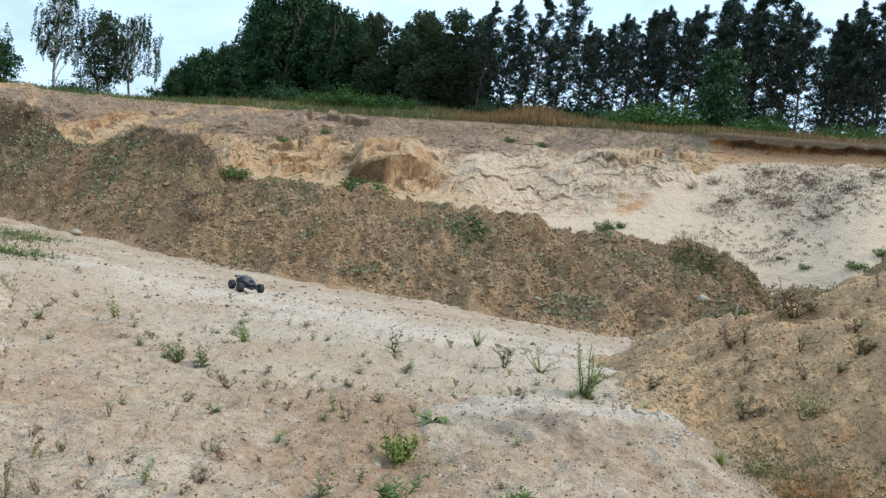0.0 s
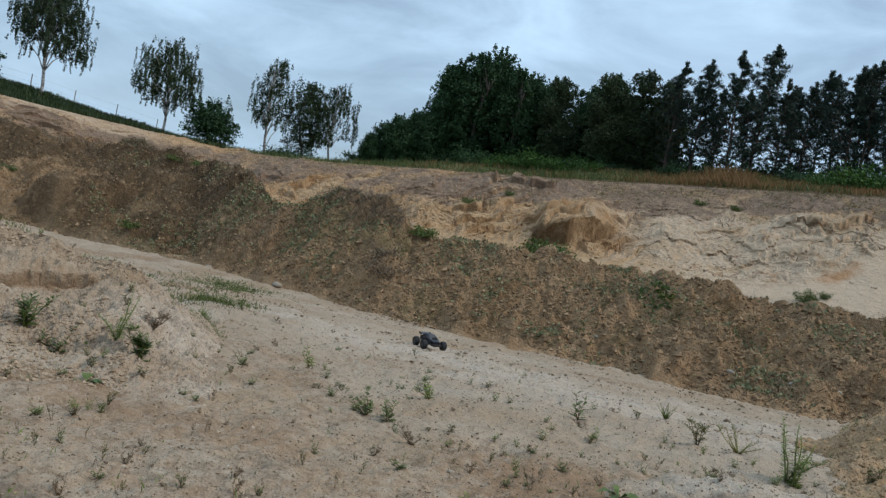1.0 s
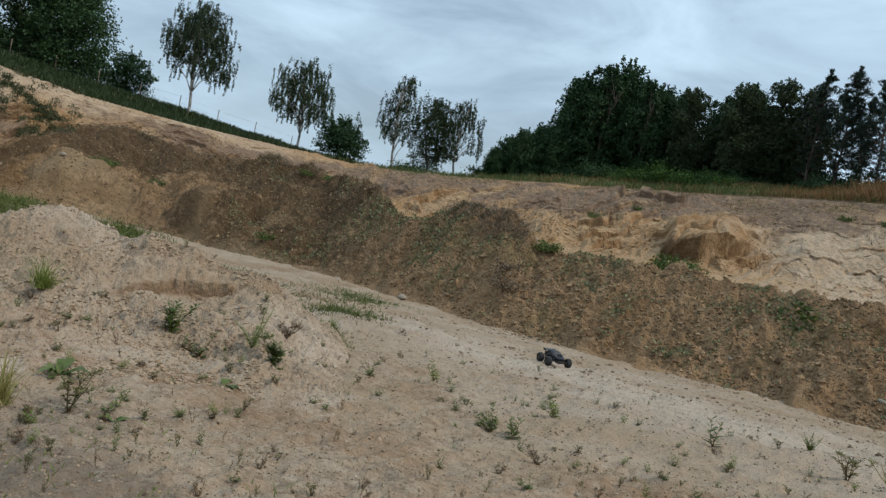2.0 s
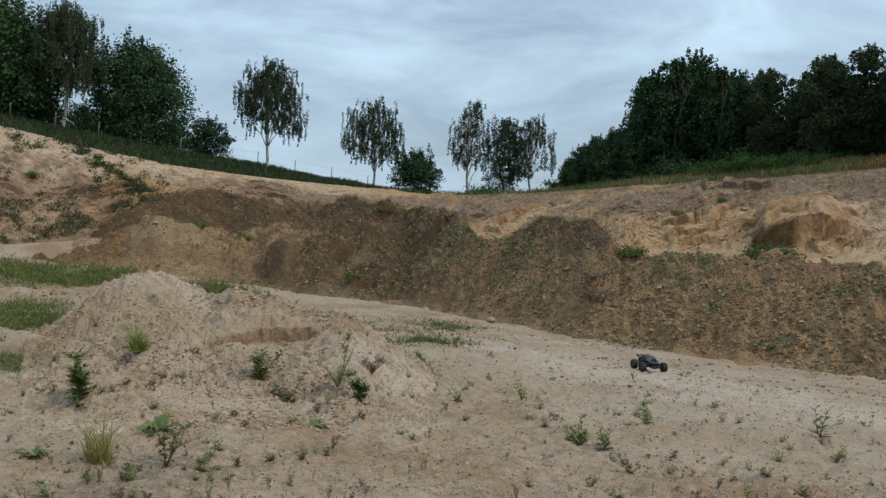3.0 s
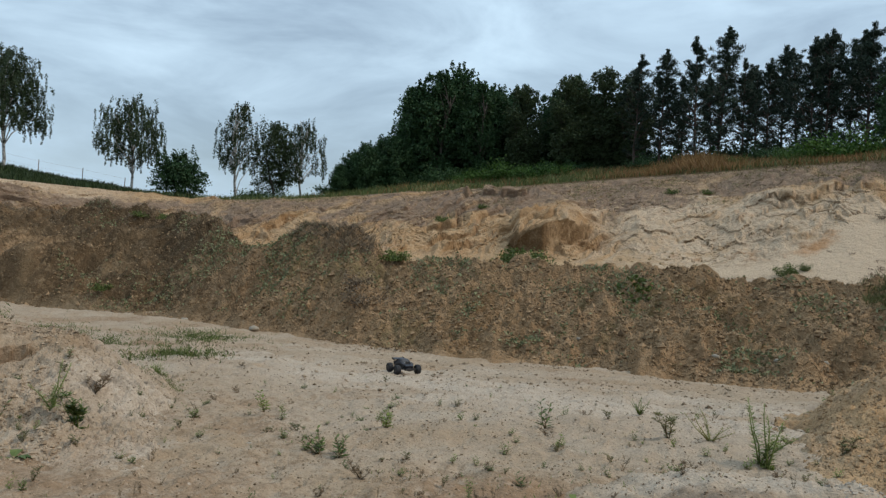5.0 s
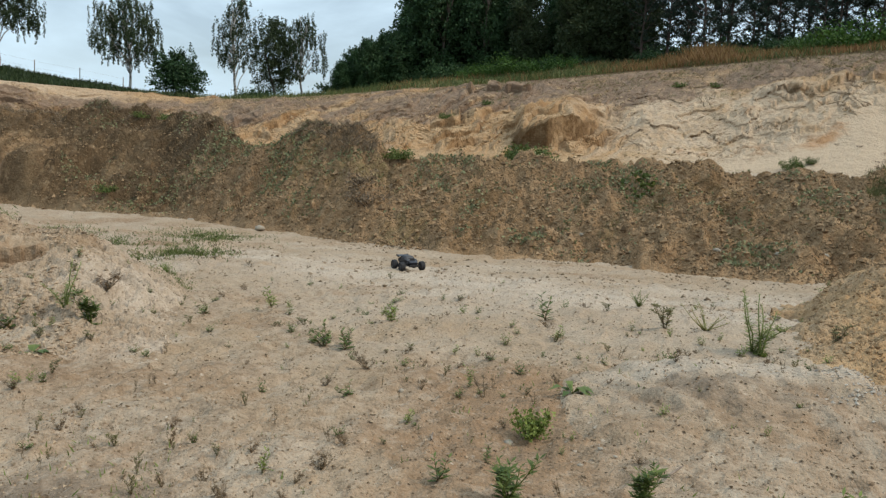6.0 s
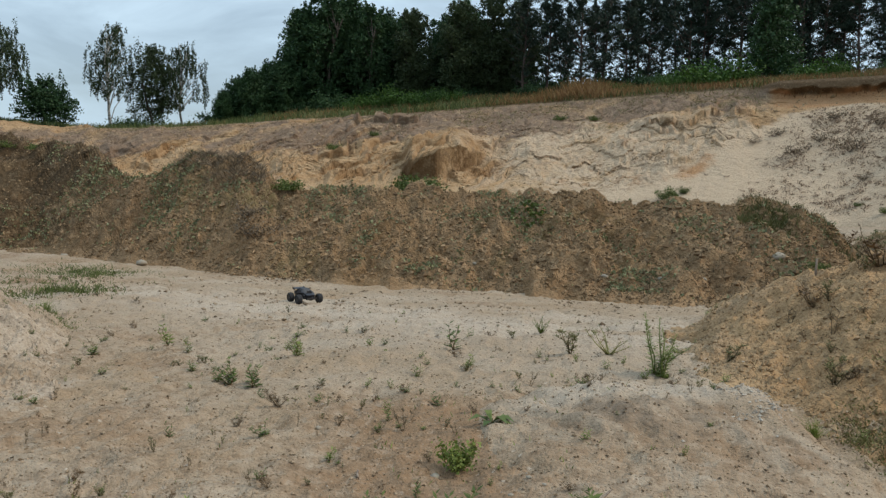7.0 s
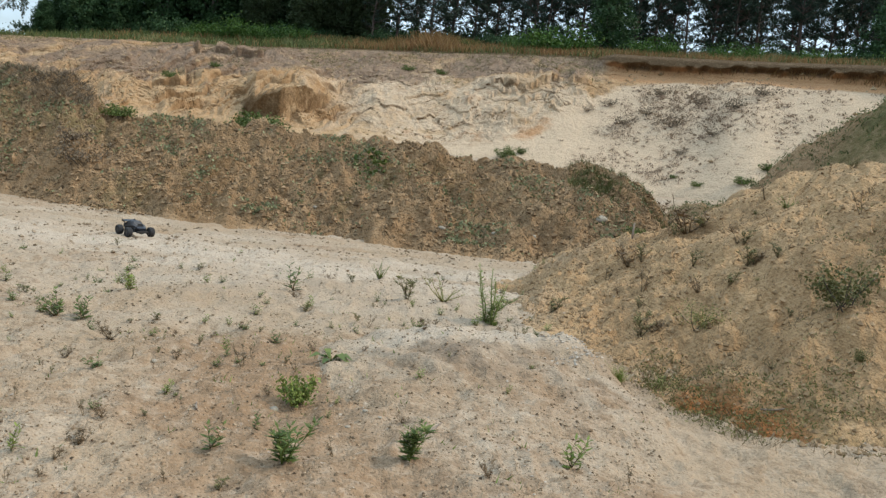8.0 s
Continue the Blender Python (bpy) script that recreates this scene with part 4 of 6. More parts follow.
def birch_tree(seed, height, spread, strands=230, fork=0.3, sparse=1.0, hang=1.0, low=-0.12):
    r = np.random.default_rng(seed)
    tree = empty("birch_tree", "", "tree")
    bm = bmesh.new()
    trunk = limb_path(r, (0, 0, -0.3), (r.normal() * 0.05, r.normal() * 0.05, 1), height * 0.9, 0.03, 8)
    tube(bm, trunk, [0.015 * height * (1 - 0.1 * i) for i in range(9)], 7)
    middle, tall = height * (fork + 0.42 * (1 - fork)), height * 0.56 * (1 - fork)
    boughs = []
    for k in range(30):
        a, lift = k * 2.4 + r.uniform(-0.3, 0.3), low + (0.99 - low) * (k + 0.5) / 30
        ring = math.sqrt(max(0.0, 1 - lift * lift)) * r.uniform(0.55, 1.0)
        end = np.array([math.cos(a) * ring * spread, math.sin(a) * ring * spread, middle + lift * tall])
        start = np.array(trunk[max(1, min(int((end[2] / height - 0.16) * 8), 7))])
        path = [start + (end - start) * np.array([f ** 1.3, f ** 1.3, f ** 0.75]) + r.normal(size=3) * 0.05 * (0 < f < 1) for f in (0, 0.3, 0.6, 0.85, 1.0)]
        tube(bm, path, [0.0055 * height * (1 - 0.2 * i) for i in range(5)], 4)
        boughs += [(end, 1.0), (np.array(path[3]), 0.8), (np.array(path[2]), 0.6)]
    part("trunk", finish("trunk", bm, M_BIRCHBARK), tree, "white bark with dark bands")
    out = []
    for k in range(int(strands * 0.8)):
        centre, weight = boughs[r.integers(len(boughs))]
        p = centre + r.normal(size=3).clip(-1.7, 1.7) * np.array([0.16, 0.16, 0.10]) * spread
        length = r.uniform(0.15, 1.0) * height * 0.30 * hang * weight * (0.5 + 0.6 * min(1, np.hypot(p[0], p[1]) / spread))
        n = int(12 + 34 * length * sparse)
        s = np.linspace(0, 1, n)[:, None]
        sway = np.array([p[0], p[1], 0]) * 0.05 + r.normal(size=3) * np.array([0.08, 0.08, 0])
        q = p + s * np.array([0, 0, -length]) + (s * (1 - 0.5 * s)) * sway + r.normal(size=(n, 3)) * 0.055 * (1.3 - 0.7 * s)
        out.append(q[q[:, 2] > height * (fork * 0.75)])
    out = np.concatenate(out)
    part("crown", quads("crown", leaves(out, 0.13, 0.075, (0, 0, -1), 0.8, r=r), M_BIRCH), tree)
    return tree


def pine_tree(seed, height, spread, bare=0.3, density=1.0):
    r = np.random.default_rng(seed)
    tree = empty("pine_tree", "", "tree")
    bm = bmesh.new()
    lean_x, lean_y = r.normal(size=2)
    trunk = [np.array([0.03 * r.normal(), 0.03 * r.normal(), -0.3 + (height + 0.3) * i / 9]) + np.array([0.05 * i * lean_x, 0.05 * i * lean_y, 0]) for i in range(10)]
    tube(bm, trunk, [0.0125 * height * (1 - 0.095 * i) for i in range(10)], 7)
    pads = []
    whorls = int(13 * density)
    for k in range(whorls):
        f = bare + (0.98 - bare) * (k + r.uniform(-0.3, 0.3)) / whorls
        j = min(max(f, 0.05), 0.99) * 9
        i = int(j)
        base = np.array(trunk[i]) * (1 - j + i) + np.array(trunk[min(i + 1, 9)]) * (j - i)
        for b in range(r.integers(3, 6)):
            a = r.uniform(0, math.tau)
            g = (f - bare) / (1 - bare)
            reach = spread * (0.05 + 1.28 * (1 - g) ** 0.74 * min(1, 0.6 + 1.3 * g)) * r.uniform(0.4, 1.35)
            path = limb_path(r, base, (math.cos(a), math.sin(a), 0.12 + 0.85 * g), reach, 0.09, 4)
            tube(bm, path, [0.0042 * height * (1 - 0.2 * m) for m in range(5)], 4)
            weight = 0.42 if g < 0.35 else 0.9
            for m in (2, 3, 4):
                if r.random() < weight:
                    pads.append((path[m], reach))
                if r.random() < 0.55 * weight:
                    pads.append((np.array(path[m]) + r.normal(size=3) * 0.25 * reach, reach))
            if g > 0.4:
                pads.append((np.array(path[4]) + np.array([0, 0, 0.14]), 0.1 * reach))
    pads += [(np.array(trunk[9]) + np.array([0, 0, 0.12 * q]), 0.02) for q in range(-5, 3)]
    part("trunk", finish("trunk", bm, M_PINEBARK), tree, "slim brown trunk")
    out = []
    for p, reach in pads:
        n = int(r.integers(17, 30))
        w = r.uniform(0.13, 0.29) * (0.40 + 0.6 * min(1, reach / spread))
        out.append(np.array(p) + r.normal(size=(n, 3)).clip(-1.5, 1.5) * np.array([w, w, w * 0.48]))
    out = np.concatenate(out)
    part("crown", quads("crown", leaves(out, 0.30, 0.058, (0, 0, 0.8), 1.2, r=r), M_PINE), tree)
    return tree


def shrub(seed, width, height, material, name="shrub", leaf=0.13, n=1500, stems=8):
    r = np.random.default_rng(seed)
    bush = empty(name, "", "shrub")
    tips = []
    for k in range(14):
        a = r.uniform(0, math.tau)
        path = limb_path(r, (r.normal() * 0.1 * width, r.normal() * 0.1 * width, -0.1), (math.cos(a) * width, math.sin(a) * width, height * 1.1), math.hypot(width * 0.42, height * 0.85) * r.uniform(0.6, 1.05), 0.02)
        tips += path[2:]
        if k < stems:
            bm = bmesh.new()
            tube(bm, path, [0.012 * height * (1 - 0.15 * i) + 0.002 for i in range(6)], 4)
            part("stem", finish("stem", bm, M_BARK), bush, "thin woody stem")
    tips = np.array(tips)
    pts = tips[r.integers(0, len(tips), n)] + r.normal(size=(n, 3)) * np.array([0.12 * width, 0.12 * width, 0.10 * height])
    pts[:, 2] = np.abs(pts[:, 2] - 0.03) + 0.03
    part("foliage", quads("foliage", leaves(pts, leaf, leaf * 0.6, (0, 0, 0.5), 1.2, r=r), material), bush)
    return bush


def settle(proto, rows, label, group, first=True):
    """Put copies of a thing at (bearing, distance, scale, turn); the thing itself takes the first row."""
    for k, (az, r, size, turn) in enumerate(rows):
        m = pose(*spot(az, r), 0, 0, turn) @ Matrix.Scale(size, 4)
        if k == 0 and first:
            proto.matrix_basis = m
            ob = proto
        else:
            ob = copy_thing(proto, m)
        tagged(ob, label, "", group)


ROW = "birches along the rim"
settle(birch_tree(11, 9.0, 2.6, 1000, 0.22), [(-55.0, 60, 1.0, 0)], "tall birch with a full hanging crown beside the field", ROW)
settle(birch_tree(12, 8.0, 2.55, 780, 0.30, 1.0, 0.75, -0.35), [(-41.8, 60, 1.0, 40)], "birch with a broad drooping crown on the grassy rim", ROW)
settle(birch_tree(13, 7.2, 2.4, 560, 0.30, 0.9, 0.8, -0.4), [(-34.3, 61, 1.0, 90)], "birch with a forked white trunk on the grassy rim", ROW)
settle(birch_tree(14, 7.6, 1.8, 330, 0.30, 0.75, 0.75, -0.5), [(-27.15, 61, 1.0, 10)], "slender birch with thin hanging twigs on the rim", ROW)
settle(broad_tree(15, 5.9, 1.95, 0.14, 16, 420, 24, 0.13, 0.42, 16, M_BIRCH), [(-24.7, 62, 1.0, 60)], "bushy birch with dense foliage on the rim", ROW)
settle(birch_tree(16, 6.6, 2.0, 300, 0.22, 0.8, 0.75, -0.4), [(-22.75, 62, 0.98, 150)], "loose birch with wispy twigs on the rim", ROW)
settle(broad_tree(21, 8.0, 4.1, 0.10, 30, 1000, 30, 0.2, 0.30, 20), [(-50.5, 62, 0.93, 0), (-58.9, 61, 1.05, 120), (-58.0, 66, 0.95, 200)], "dark round broad-leaved tree beside the field", "trees beside the field")
settle(broad_tree(22, 3.4, 2.25, 0.12, 16, 330, 24, 0.17, 0.30, 10), [(-31.1, 60, 0.94, 30)], "small dark broad-leaved tree on the rim", "trees beside the field")
settle(broad_tree(23, 4.0, 2.4, 0.06, 18, 300, 24, 0.18, 0.25, 6), [(-45.9, 66, 0.84, 30), (-53.8, 70, 0.95, 80), (-48.3, 70, 1.0, 200), (-56.4, 68, 1.0, 10), (-57.4, 64, 0.8, 150), (-51.9, 69, 0.9, 250)], "low dark green tree behind the field edge", "trees beside the field")
settle(shrub(24, 2.9, 1.2, M_OAK, "spreading_shrub", 0.16, 1700), [(-25.9, 60.5, 1.0, 0), (-20.3, 58.5, 0.9, 60)], "low dark spreading shrub under the birches", "shrubs on the plateau")

WOOD = "trees of the small wood"
TOPS = [(-21, 7.4), (-20.3, 8.6), (-19.7, 10.2), (-17.8, 12.2), (-16, 14.0), (-14.3, 15.1), (-11.8, 16.4), (-10.1, 16.0), (-9.2, 15.1), (-8.2, 16.1), (-6.8, 15.1), (-5.4, 14.8), (-4.1, 15.9), (-2.3, 15.6), (-1.4, 14.9), (-0.7, 15.2), (0.6, 15.6), (3, 15.2)]
kinds = [(broad_tree(31, 9.0, 2.5, 0.04, 24, 620, 24, 0.2, 0.30, 44), 9.0, "dense dark green broad-leaved tree in the wood"),
         (broad_tree(32, 8.4, 2.1, 0.04, 22, 560, 24, 0.2, 0.36, 48), 8.4, "dark leafy tree standing close in the wood"),
         (broad_tree(33, 9.4, 2.2, 0.04, 24, 600, 24, 0.2, 0.42, 44), 9.4, "tall dark tree with an uneven crown in the wood"),
         (broad_tree(34, 6.0, 2.5, 0.03, 22, 560, 24, 0.19, 0.25, 36), 6.0, "lower dark tree at the edge of the wood")]
rows_of = [[], [], [], []]
wrng = np.random.default_rng(5)
for k, az in enumerate(np.concatenate([np.arange(-20.2, 2.4, 1.42), np.arange(-18.6, 2.0, 1.9)])):
    az = az + wrng.uniform(-0.3, 0.3)
    r = wrng.uniform(57, 60) if k < 16 else wrng.uniform(61.5, 66)
    top = 1.6 + (float(along(az - 0.5 * (az < -12.5), TOPS, 1)) - 1.6) * r / 60
    x, y = at(az, r)
    tall = (top - float(ground_height(x, y))) * wrng.uniform(0.93, 1.03) * (1.0 if k < 16 else 0.97)
    which = 3 if tall < 7.2 else (0, 2, 1, 0, 1, 2)[k % 6]
    rows_of[which].append((az, r, tall / kinds[which][1], wrng.uniform(0, 360)))
for az, r, top, turn in ((-20.1, 57.2, 12.0, 40), (-19.2, 58.6, 14.4, 150), (-18.1, 57.4, 15.8, 260), (-17.0, 58.8, 17.0, 20), (-16.0, 57.6, 17.4, 110)):
    x, y = at(az, r)
    rows_of[3].append((az, r, (1.6 + (top - 1.6) * r / 60 - float(ground_height(x, y))) / 6.0, turn))
for (proto, _, label), rows in zip(kinds, rows_of):
    settle(proto, rows, label, WOOD)
settle(broad_tree(35, 7.2, 1.8, 0.05, 20, 460, 24, 0.15, 0.4, 44, M_BIRCH), [(-1.2, 55.5, 1.0, 0), (-6.9, 56.4, 0.9, 30), (-3.6, 55.5, 0.95, 30), (0.7, 54.8, 0.88, 80)], "small-leaved birch at the front of the wood", WOOD)

PINES = "pines above the pit"
pines = [pine_tree(41, 9.6, 2.15, 0.13, 1.3), pine_tree(42, 9.9, 1.95, 0.20, 1.3), pine_tree(43, 9.2, 1.95, 0.15, 1.35), pine_tree(44, 10.2, 2.3, 0.12, 1.35)]
spots = [[], [], [], []]
prng = np.random.default_rng(3)
CREST = [(0, 14.6), (0.9, 15.0), (2.1, 15.7), (3.5, 14.8), (5.3, 16.5), (7.4, 16.4), (10, 17.2), (12, 17.0), (12.8, 17.6), (13.7, 17.8), (14.6, 18.8), (15.5, 19.6), (17, 19.8), (18.5, 19.2), (24, 18.6), (30, 18), (46, 17.5)]
full = (9.8, 10.1, 9.4, 10.4)
lines = [(np.arange(1.2, 44, 1.75), 51.5, 54.5, 0.98, 1.08), (np.arange(2.6, 46, 1.9), 59, 66, 0.93, 1.03), (np.arange(3.3, 46, 2.6), 55.5, 58, 0.85, 1.02)]
for k, (line, near, far, least, most) in enumerate(lines):
    for n, az in enumerate(line):
        az, r = az + prng.uniform(-0.5, 0.5), prng.uniform(near, far)
        x, y = at(az, r)
        tall = (1.6 + (float(along(az, CREST, 1)) - 1.6) * r / 53 - float(ground_height(x, y))) * prng.uniform(least, most)
        kind = (n + 2 * k) % 4
        spots[kind].append((az, r, tall / full[kind], prng.uniform(0, 360)))
for proto, rows in zip(pines, spots):
    settle(proto, rows, "tall dark pine with a slim bare lower trunk", PINES)
settle(broad_tree(36, 5.2, 1.9, 0.03, 18, 300, 24, 0.17, 0.3, 10), [(17.5, 47.5, 0.9, 0), (35, 46, 0.9, 100)], "bushy green tree before the pines", WOOD)

green = shrub(51, 3.0, 1.5, M_SHRUB, "shrub", 0.15, 2300)
settle(green, [(-8.6, 53, 0.95, 0), (-6.6, 52, 0.85, 60), (-4.4, 51.5, 0.7, 120), (-10.8, 54, 0.7, 10), (11.6, 46.2, 0.7, 200), (13.4, 46, 1.25, 30), (15.3, 45.8, 0.7, 90), (20.2, 44.6, 0.85, 10),
               (26, 43, 0.8, 100), (30.5, 42, 0.7, 60), (36, 40, 0.9, 10), (7.4, 47, 0.45, 80)], "rounded fresh green shrub at the wood's edge", "shrubs on the plateau")
settle(shrub(52, 2.4, 1.6, M_OAK, "shrub", 0.16, 1800), [(-12.8, 55.5, 0.9, 0), (-5.5, 54.5, 0.9, 60), (-3.2, 54.5, 0.9, 10), (-14.8, 57, 0.8, 70), (-17.4, 57.5, 0.7, 20), (9.4, 48.5, 0.8, 0), (18.4, 47, 0.8, 0), (4.0, 50, 0.7, 0), (28.4, 46, 0.8, 0), (33, 45, 0.9, 0),
                                                      (6.3, 52, 0.8, 40), (8.6, 54, 0.9, 10), (10.6, 50, 0.8, 70), (12.4, 53, 1.0, 50), (14.6, 51, 0.9, 0), (16.4, 54, 1.0, 120), (19.6, 52, 0.9, 0), (21.4, 50, 0.9, 30), (22.8, 54, 1.0, 80), (25.6, 51, 0.9, 0), (30.4, 51, 1.0, 0),
                                                      *((1.6 + 1.15 * k, 56.5 + 1.3 * (k % 3), 1.25 + 0.2 * (k * 7 % 4), k * 83 % 360) for k in range(14)),
                                                      (1.4, 51, 0.8, 40), (-8.0, 55.5, 0.9, 0), (24.3, 46.5, 0.7, 50)], "dark green undergrowth shrub at the wood's edge", "shrubs on the plateau")


# ---- grass of the plateau and weeds that nobody could count ----
def blades(name, x, y, height, width, material, label, category="grass", lean=0.35, per=1, r=None, lift=0.0):
    r = r or rng
    x, y = np.repeat(x, per), np.repeat(y, per)
    n = len(x)
    x, y = x + r.normal(size=n) * 0.05 * (per > 1), y + r.normal(size=n) * 0.05 * (per > 1)
    base = np.stack([x, y, surface(x, y) - 0.02 + lift], 1)
    h = np.asarray(height) if np.ndim(height) else np.full(n, height)
    h = np.repeat(h, per) if len(h) != n else h
    h = h * r.uniform(0.45, 1.25, n)
    side = r.normal(size=(n, 2))
    side = side / np.linalg.norm(side, axis=1, keepdims=True)
    w = np.concatenate([side * (width * r.uniform(0.6, 1.4, (n, 1))), np.zeros((n, 1))], 1)
    tip = base + np.concatenate([r.normal(size=(n, 2)) * lean * h[:, None], h[:, None]], 1)
    mid = base * 0.5 + tip * 0.5 + np.array([0, 0, 0.06]) * h[:, None]
    ob = new(name, quads(name, np.stack([base - w * 0.5, base + w * 0.5, mid + w * 0.45, tip], 1), material))
    return tagged(ob, label, category, kind="stuff")


def rim_points(n, az0, az1, d0, d1, r=None):
    r = r or rng
    az = r.uniform(az0, az1, n)
    d = along(az, RIM, 1) + r.uniform(d0, d1, n)
    return d * np.sin(np.radians(az)), d * np.cos(np.radians(az)), az, d


x, y, az, d = rim_points(26000, -33, 44, -0.3, 8)
clump = fbm(x * 0.5, y * 0.5, 201, 3)
keep = clump + rng.normal(size=len(x)) * 0.4 > -0.5
blades("meadow_grass", x[keep], y[keep], 0.34 + 0.16 * clump[keep].clip(-1, 1), 0.05, M_MEADOW, "rough green and straw grass along the rim")
x, y, az, d = rim_points(44000, -22, 44, -0.8, 7)
d0 = d - along(az, RIM, 1)
inside = (d0 > -0.25) | (az > 17)
x, y, az, d = x[inside], y[inside], az[inside], d[inside]
mass = 0.5 * fbm(x * 0.35, y * 0.35, 203, 3) + smooth(-10, 6, az) - 0.35 + 0.5 * smooth(17, 22, az) + 0.9 * np.exp(-((az - 5.5) / 2.2) ** 2)
keep = mass + rng.normal(size=len(x)) * 0.35 > 0.42
blades("sorrel_stalks", x[keep], y[keep], 0.40 + 0.5 * np.exp(-((az[keep] - 5.0) / 2.0) ** 2), 0.035, M_SORREL, "rust-red dry sorrel and grass heads along the rim", "weeds")
x, y, az, d = rim_points(30000, -66, -30, -0.2, 13)
blades("field_grass", x, y, 0.36, 0.08, M_FIELD, "dark green grass of the field edge", "grass")


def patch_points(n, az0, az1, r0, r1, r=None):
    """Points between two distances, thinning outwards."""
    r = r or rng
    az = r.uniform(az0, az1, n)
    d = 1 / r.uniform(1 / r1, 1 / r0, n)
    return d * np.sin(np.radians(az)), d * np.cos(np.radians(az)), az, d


def band_points(n, az0, az1, inner, outer, s0, s1, r=None):
    """Points between two plan lines."""
    r = r or rng
    az, f = r.uniform(az0, az1, n), r.uniform(s0, s1, n)
    d = along(az, inner, 1) * (1 - f) + along(az, outer, 1) * f
    return d * np.sin(np.radians(az)), d * np.cos(np.radians(az)), az, f


def lumps(name, x, y, size, material, label, category="clods", flat=0.75, r=None):
    """Loose clods or pebbles: jittered eight-sided lumps bedded in the surface."""
    r = r or rng
    n = len(x)
    size = np.broadcast_to(size, n)
    size = np.minimum(size, 2.3 * np.median(size))
    base = np.array([(1, 0, 0), (0, 1, 0), (-1, 0, 0), (0, -1, 0), (0, 0, 1), (0, 0, -1)], float)
    v = base[None] * r.uniform(0.6, 1.2, (n, 6, 1)) + r.normal(size=(n, 6, 3)) * 0.2
    a = r.uniform(0, math.tau, n)
    ca, sa = np.cos(a)[:, None], np.sin(a)[:, None]
    v = np.stack([v[..., 0] * ca - v[..., 1] * sa, v[..., 0] * sa + v[..., 1] * ca, v[..., 2] * flat], -1) * size[:, None, None]
    v = v + np.stack([x, y, surface(x, y) + size * 0.12], -1)[:, None]
    tri = np.array([(0, 1, 4), (1, 2, 4), (2, 3, 4), (3, 0, 4), (1, 0, 5), (2, 1, 5), (3, 2, 5), (0, 3, 5)])
    faces = (np.arange(n)[:, None, None] * 6 + tri[None]).reshape(-1, 3)
    mesh = bpy.data.meshes.new(name)
    mesh.vertices.add(n * 6)
    mesh.vertices.foreach_set("co", v.reshape(-1))
    mesh.loops.add(faces.size)
    mesh.loops.foreach_set("vertex_index", faces.ravel())
    mesh.polygons.add(len(faces))
    mesh.polygons.foreach_set("loop_start", np.arange(len(faces)) * 3)
    mesh.update(calc_edges=True)
    mesh.polygons.foreach_set("use_smooth", np.zeros(len(faces), bool))
    mesh.materials.append(material)
    return tagged(new(name, mesh), label, category, kind="stuff")


def clod_material(name, dark, light):
    m, nt, bsdf = shader(name)
    g = nt.nodes.new("ShaderNodeNewGeometry")
    colour = mix(nt, g.outputs["Random Per Island"], dark, light)
    colour = mix(nt, 1.0, colour, mix(nt, noise_of(nt, 40, 3, 0.6, g.outputs["Position"]), (0.75, 0.75, 0.75), (1.2, 1.2, 1.2)), "MULTIPLY")
    nt.links.new(colour, bsdf.inputs["Base Color"])
    bsdf.inputs["Roughness"].default_value = 0.95
    bsdf.inputs["Specular IOR Level"].default_value = 0.15
    return m


M_CLOD_LOAM = clod_material("loam clods", (0.110, 0.070, 0.039), (0.365, 0.245, 0.142))
M_CLOD_SAND = clod_material("sand clods", (0.230, 0.160, 0.100), (0.440, 0.330, 0.225))
M_DEBRIS = clod_material("dark soil crumbs", (0.060, 0.042, 0.028), (0.190, 0.130, 0.078))
M_FLOORCLOD = clod_material("brown sand crumbs", (0.130, 0.088, 0.055), (0.330, 0.245, 0.165))
M_PALE = clod_material("whitish pebbles", (0.27, 0.225, 0.18), (0.50, 0.43, 0.35))
M_CRUMB = clod_material("floor crumbs", (0.110, 0.070, 0.040), (0.420, 0.310, 0.205))
M_CLOD_HEAP = clod_material("orange clods", (0.215, 0.140, 0.076), (0.415, 0.285, 0.166))
M_CLOD_OCHRE = clod_material("ochre clods", (0.256, 0.168, 0.088), (0.448, 0.328, 0.200))
M_STONE = clod_material("pale stones", (0.200, 0.168, 0.128), (0.320, 0.276, 0.216))

# clods and pebbles
x, y, az, f = band_points(26000, -54, 24, FOOT, BERM, 0.0, 1.05)
lumps("loam_clods", x, y, np.exp(rng.normal(-3.7, 0.55, len(x))), M_CLOD_LOAM, "loose brown clods on the long heap")
x, y, az, f = band_points(6500, -54, 24, FOOT, BERM, -0.03, 1.05)
lumps("loam_lumps", x, y, np.exp(rng.normal(-3.2, 0.35, len(x))), M_CLOD_LOAM, "larger lumps of brown loam on the long heap", flat=1.0)
x, y, az, f = band_points(9000, 14, 46, HEAP_FOOT, HEAP, 0.03, 1.1)
lumps("sand_clods", x, y, np.exp(rng.normal(-4.45, 0.55, len(x))), M_CLOD_HEAP, "crumbly orange-brown clods on the heap", flat=0.95)
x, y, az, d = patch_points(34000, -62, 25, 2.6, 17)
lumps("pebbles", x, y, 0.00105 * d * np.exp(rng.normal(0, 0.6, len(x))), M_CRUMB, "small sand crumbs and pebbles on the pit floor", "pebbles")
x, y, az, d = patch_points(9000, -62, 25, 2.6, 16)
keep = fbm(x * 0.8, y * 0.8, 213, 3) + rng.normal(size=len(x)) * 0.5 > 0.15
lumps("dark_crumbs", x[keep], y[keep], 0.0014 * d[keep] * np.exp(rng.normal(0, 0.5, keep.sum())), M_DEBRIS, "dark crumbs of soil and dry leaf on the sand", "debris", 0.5)
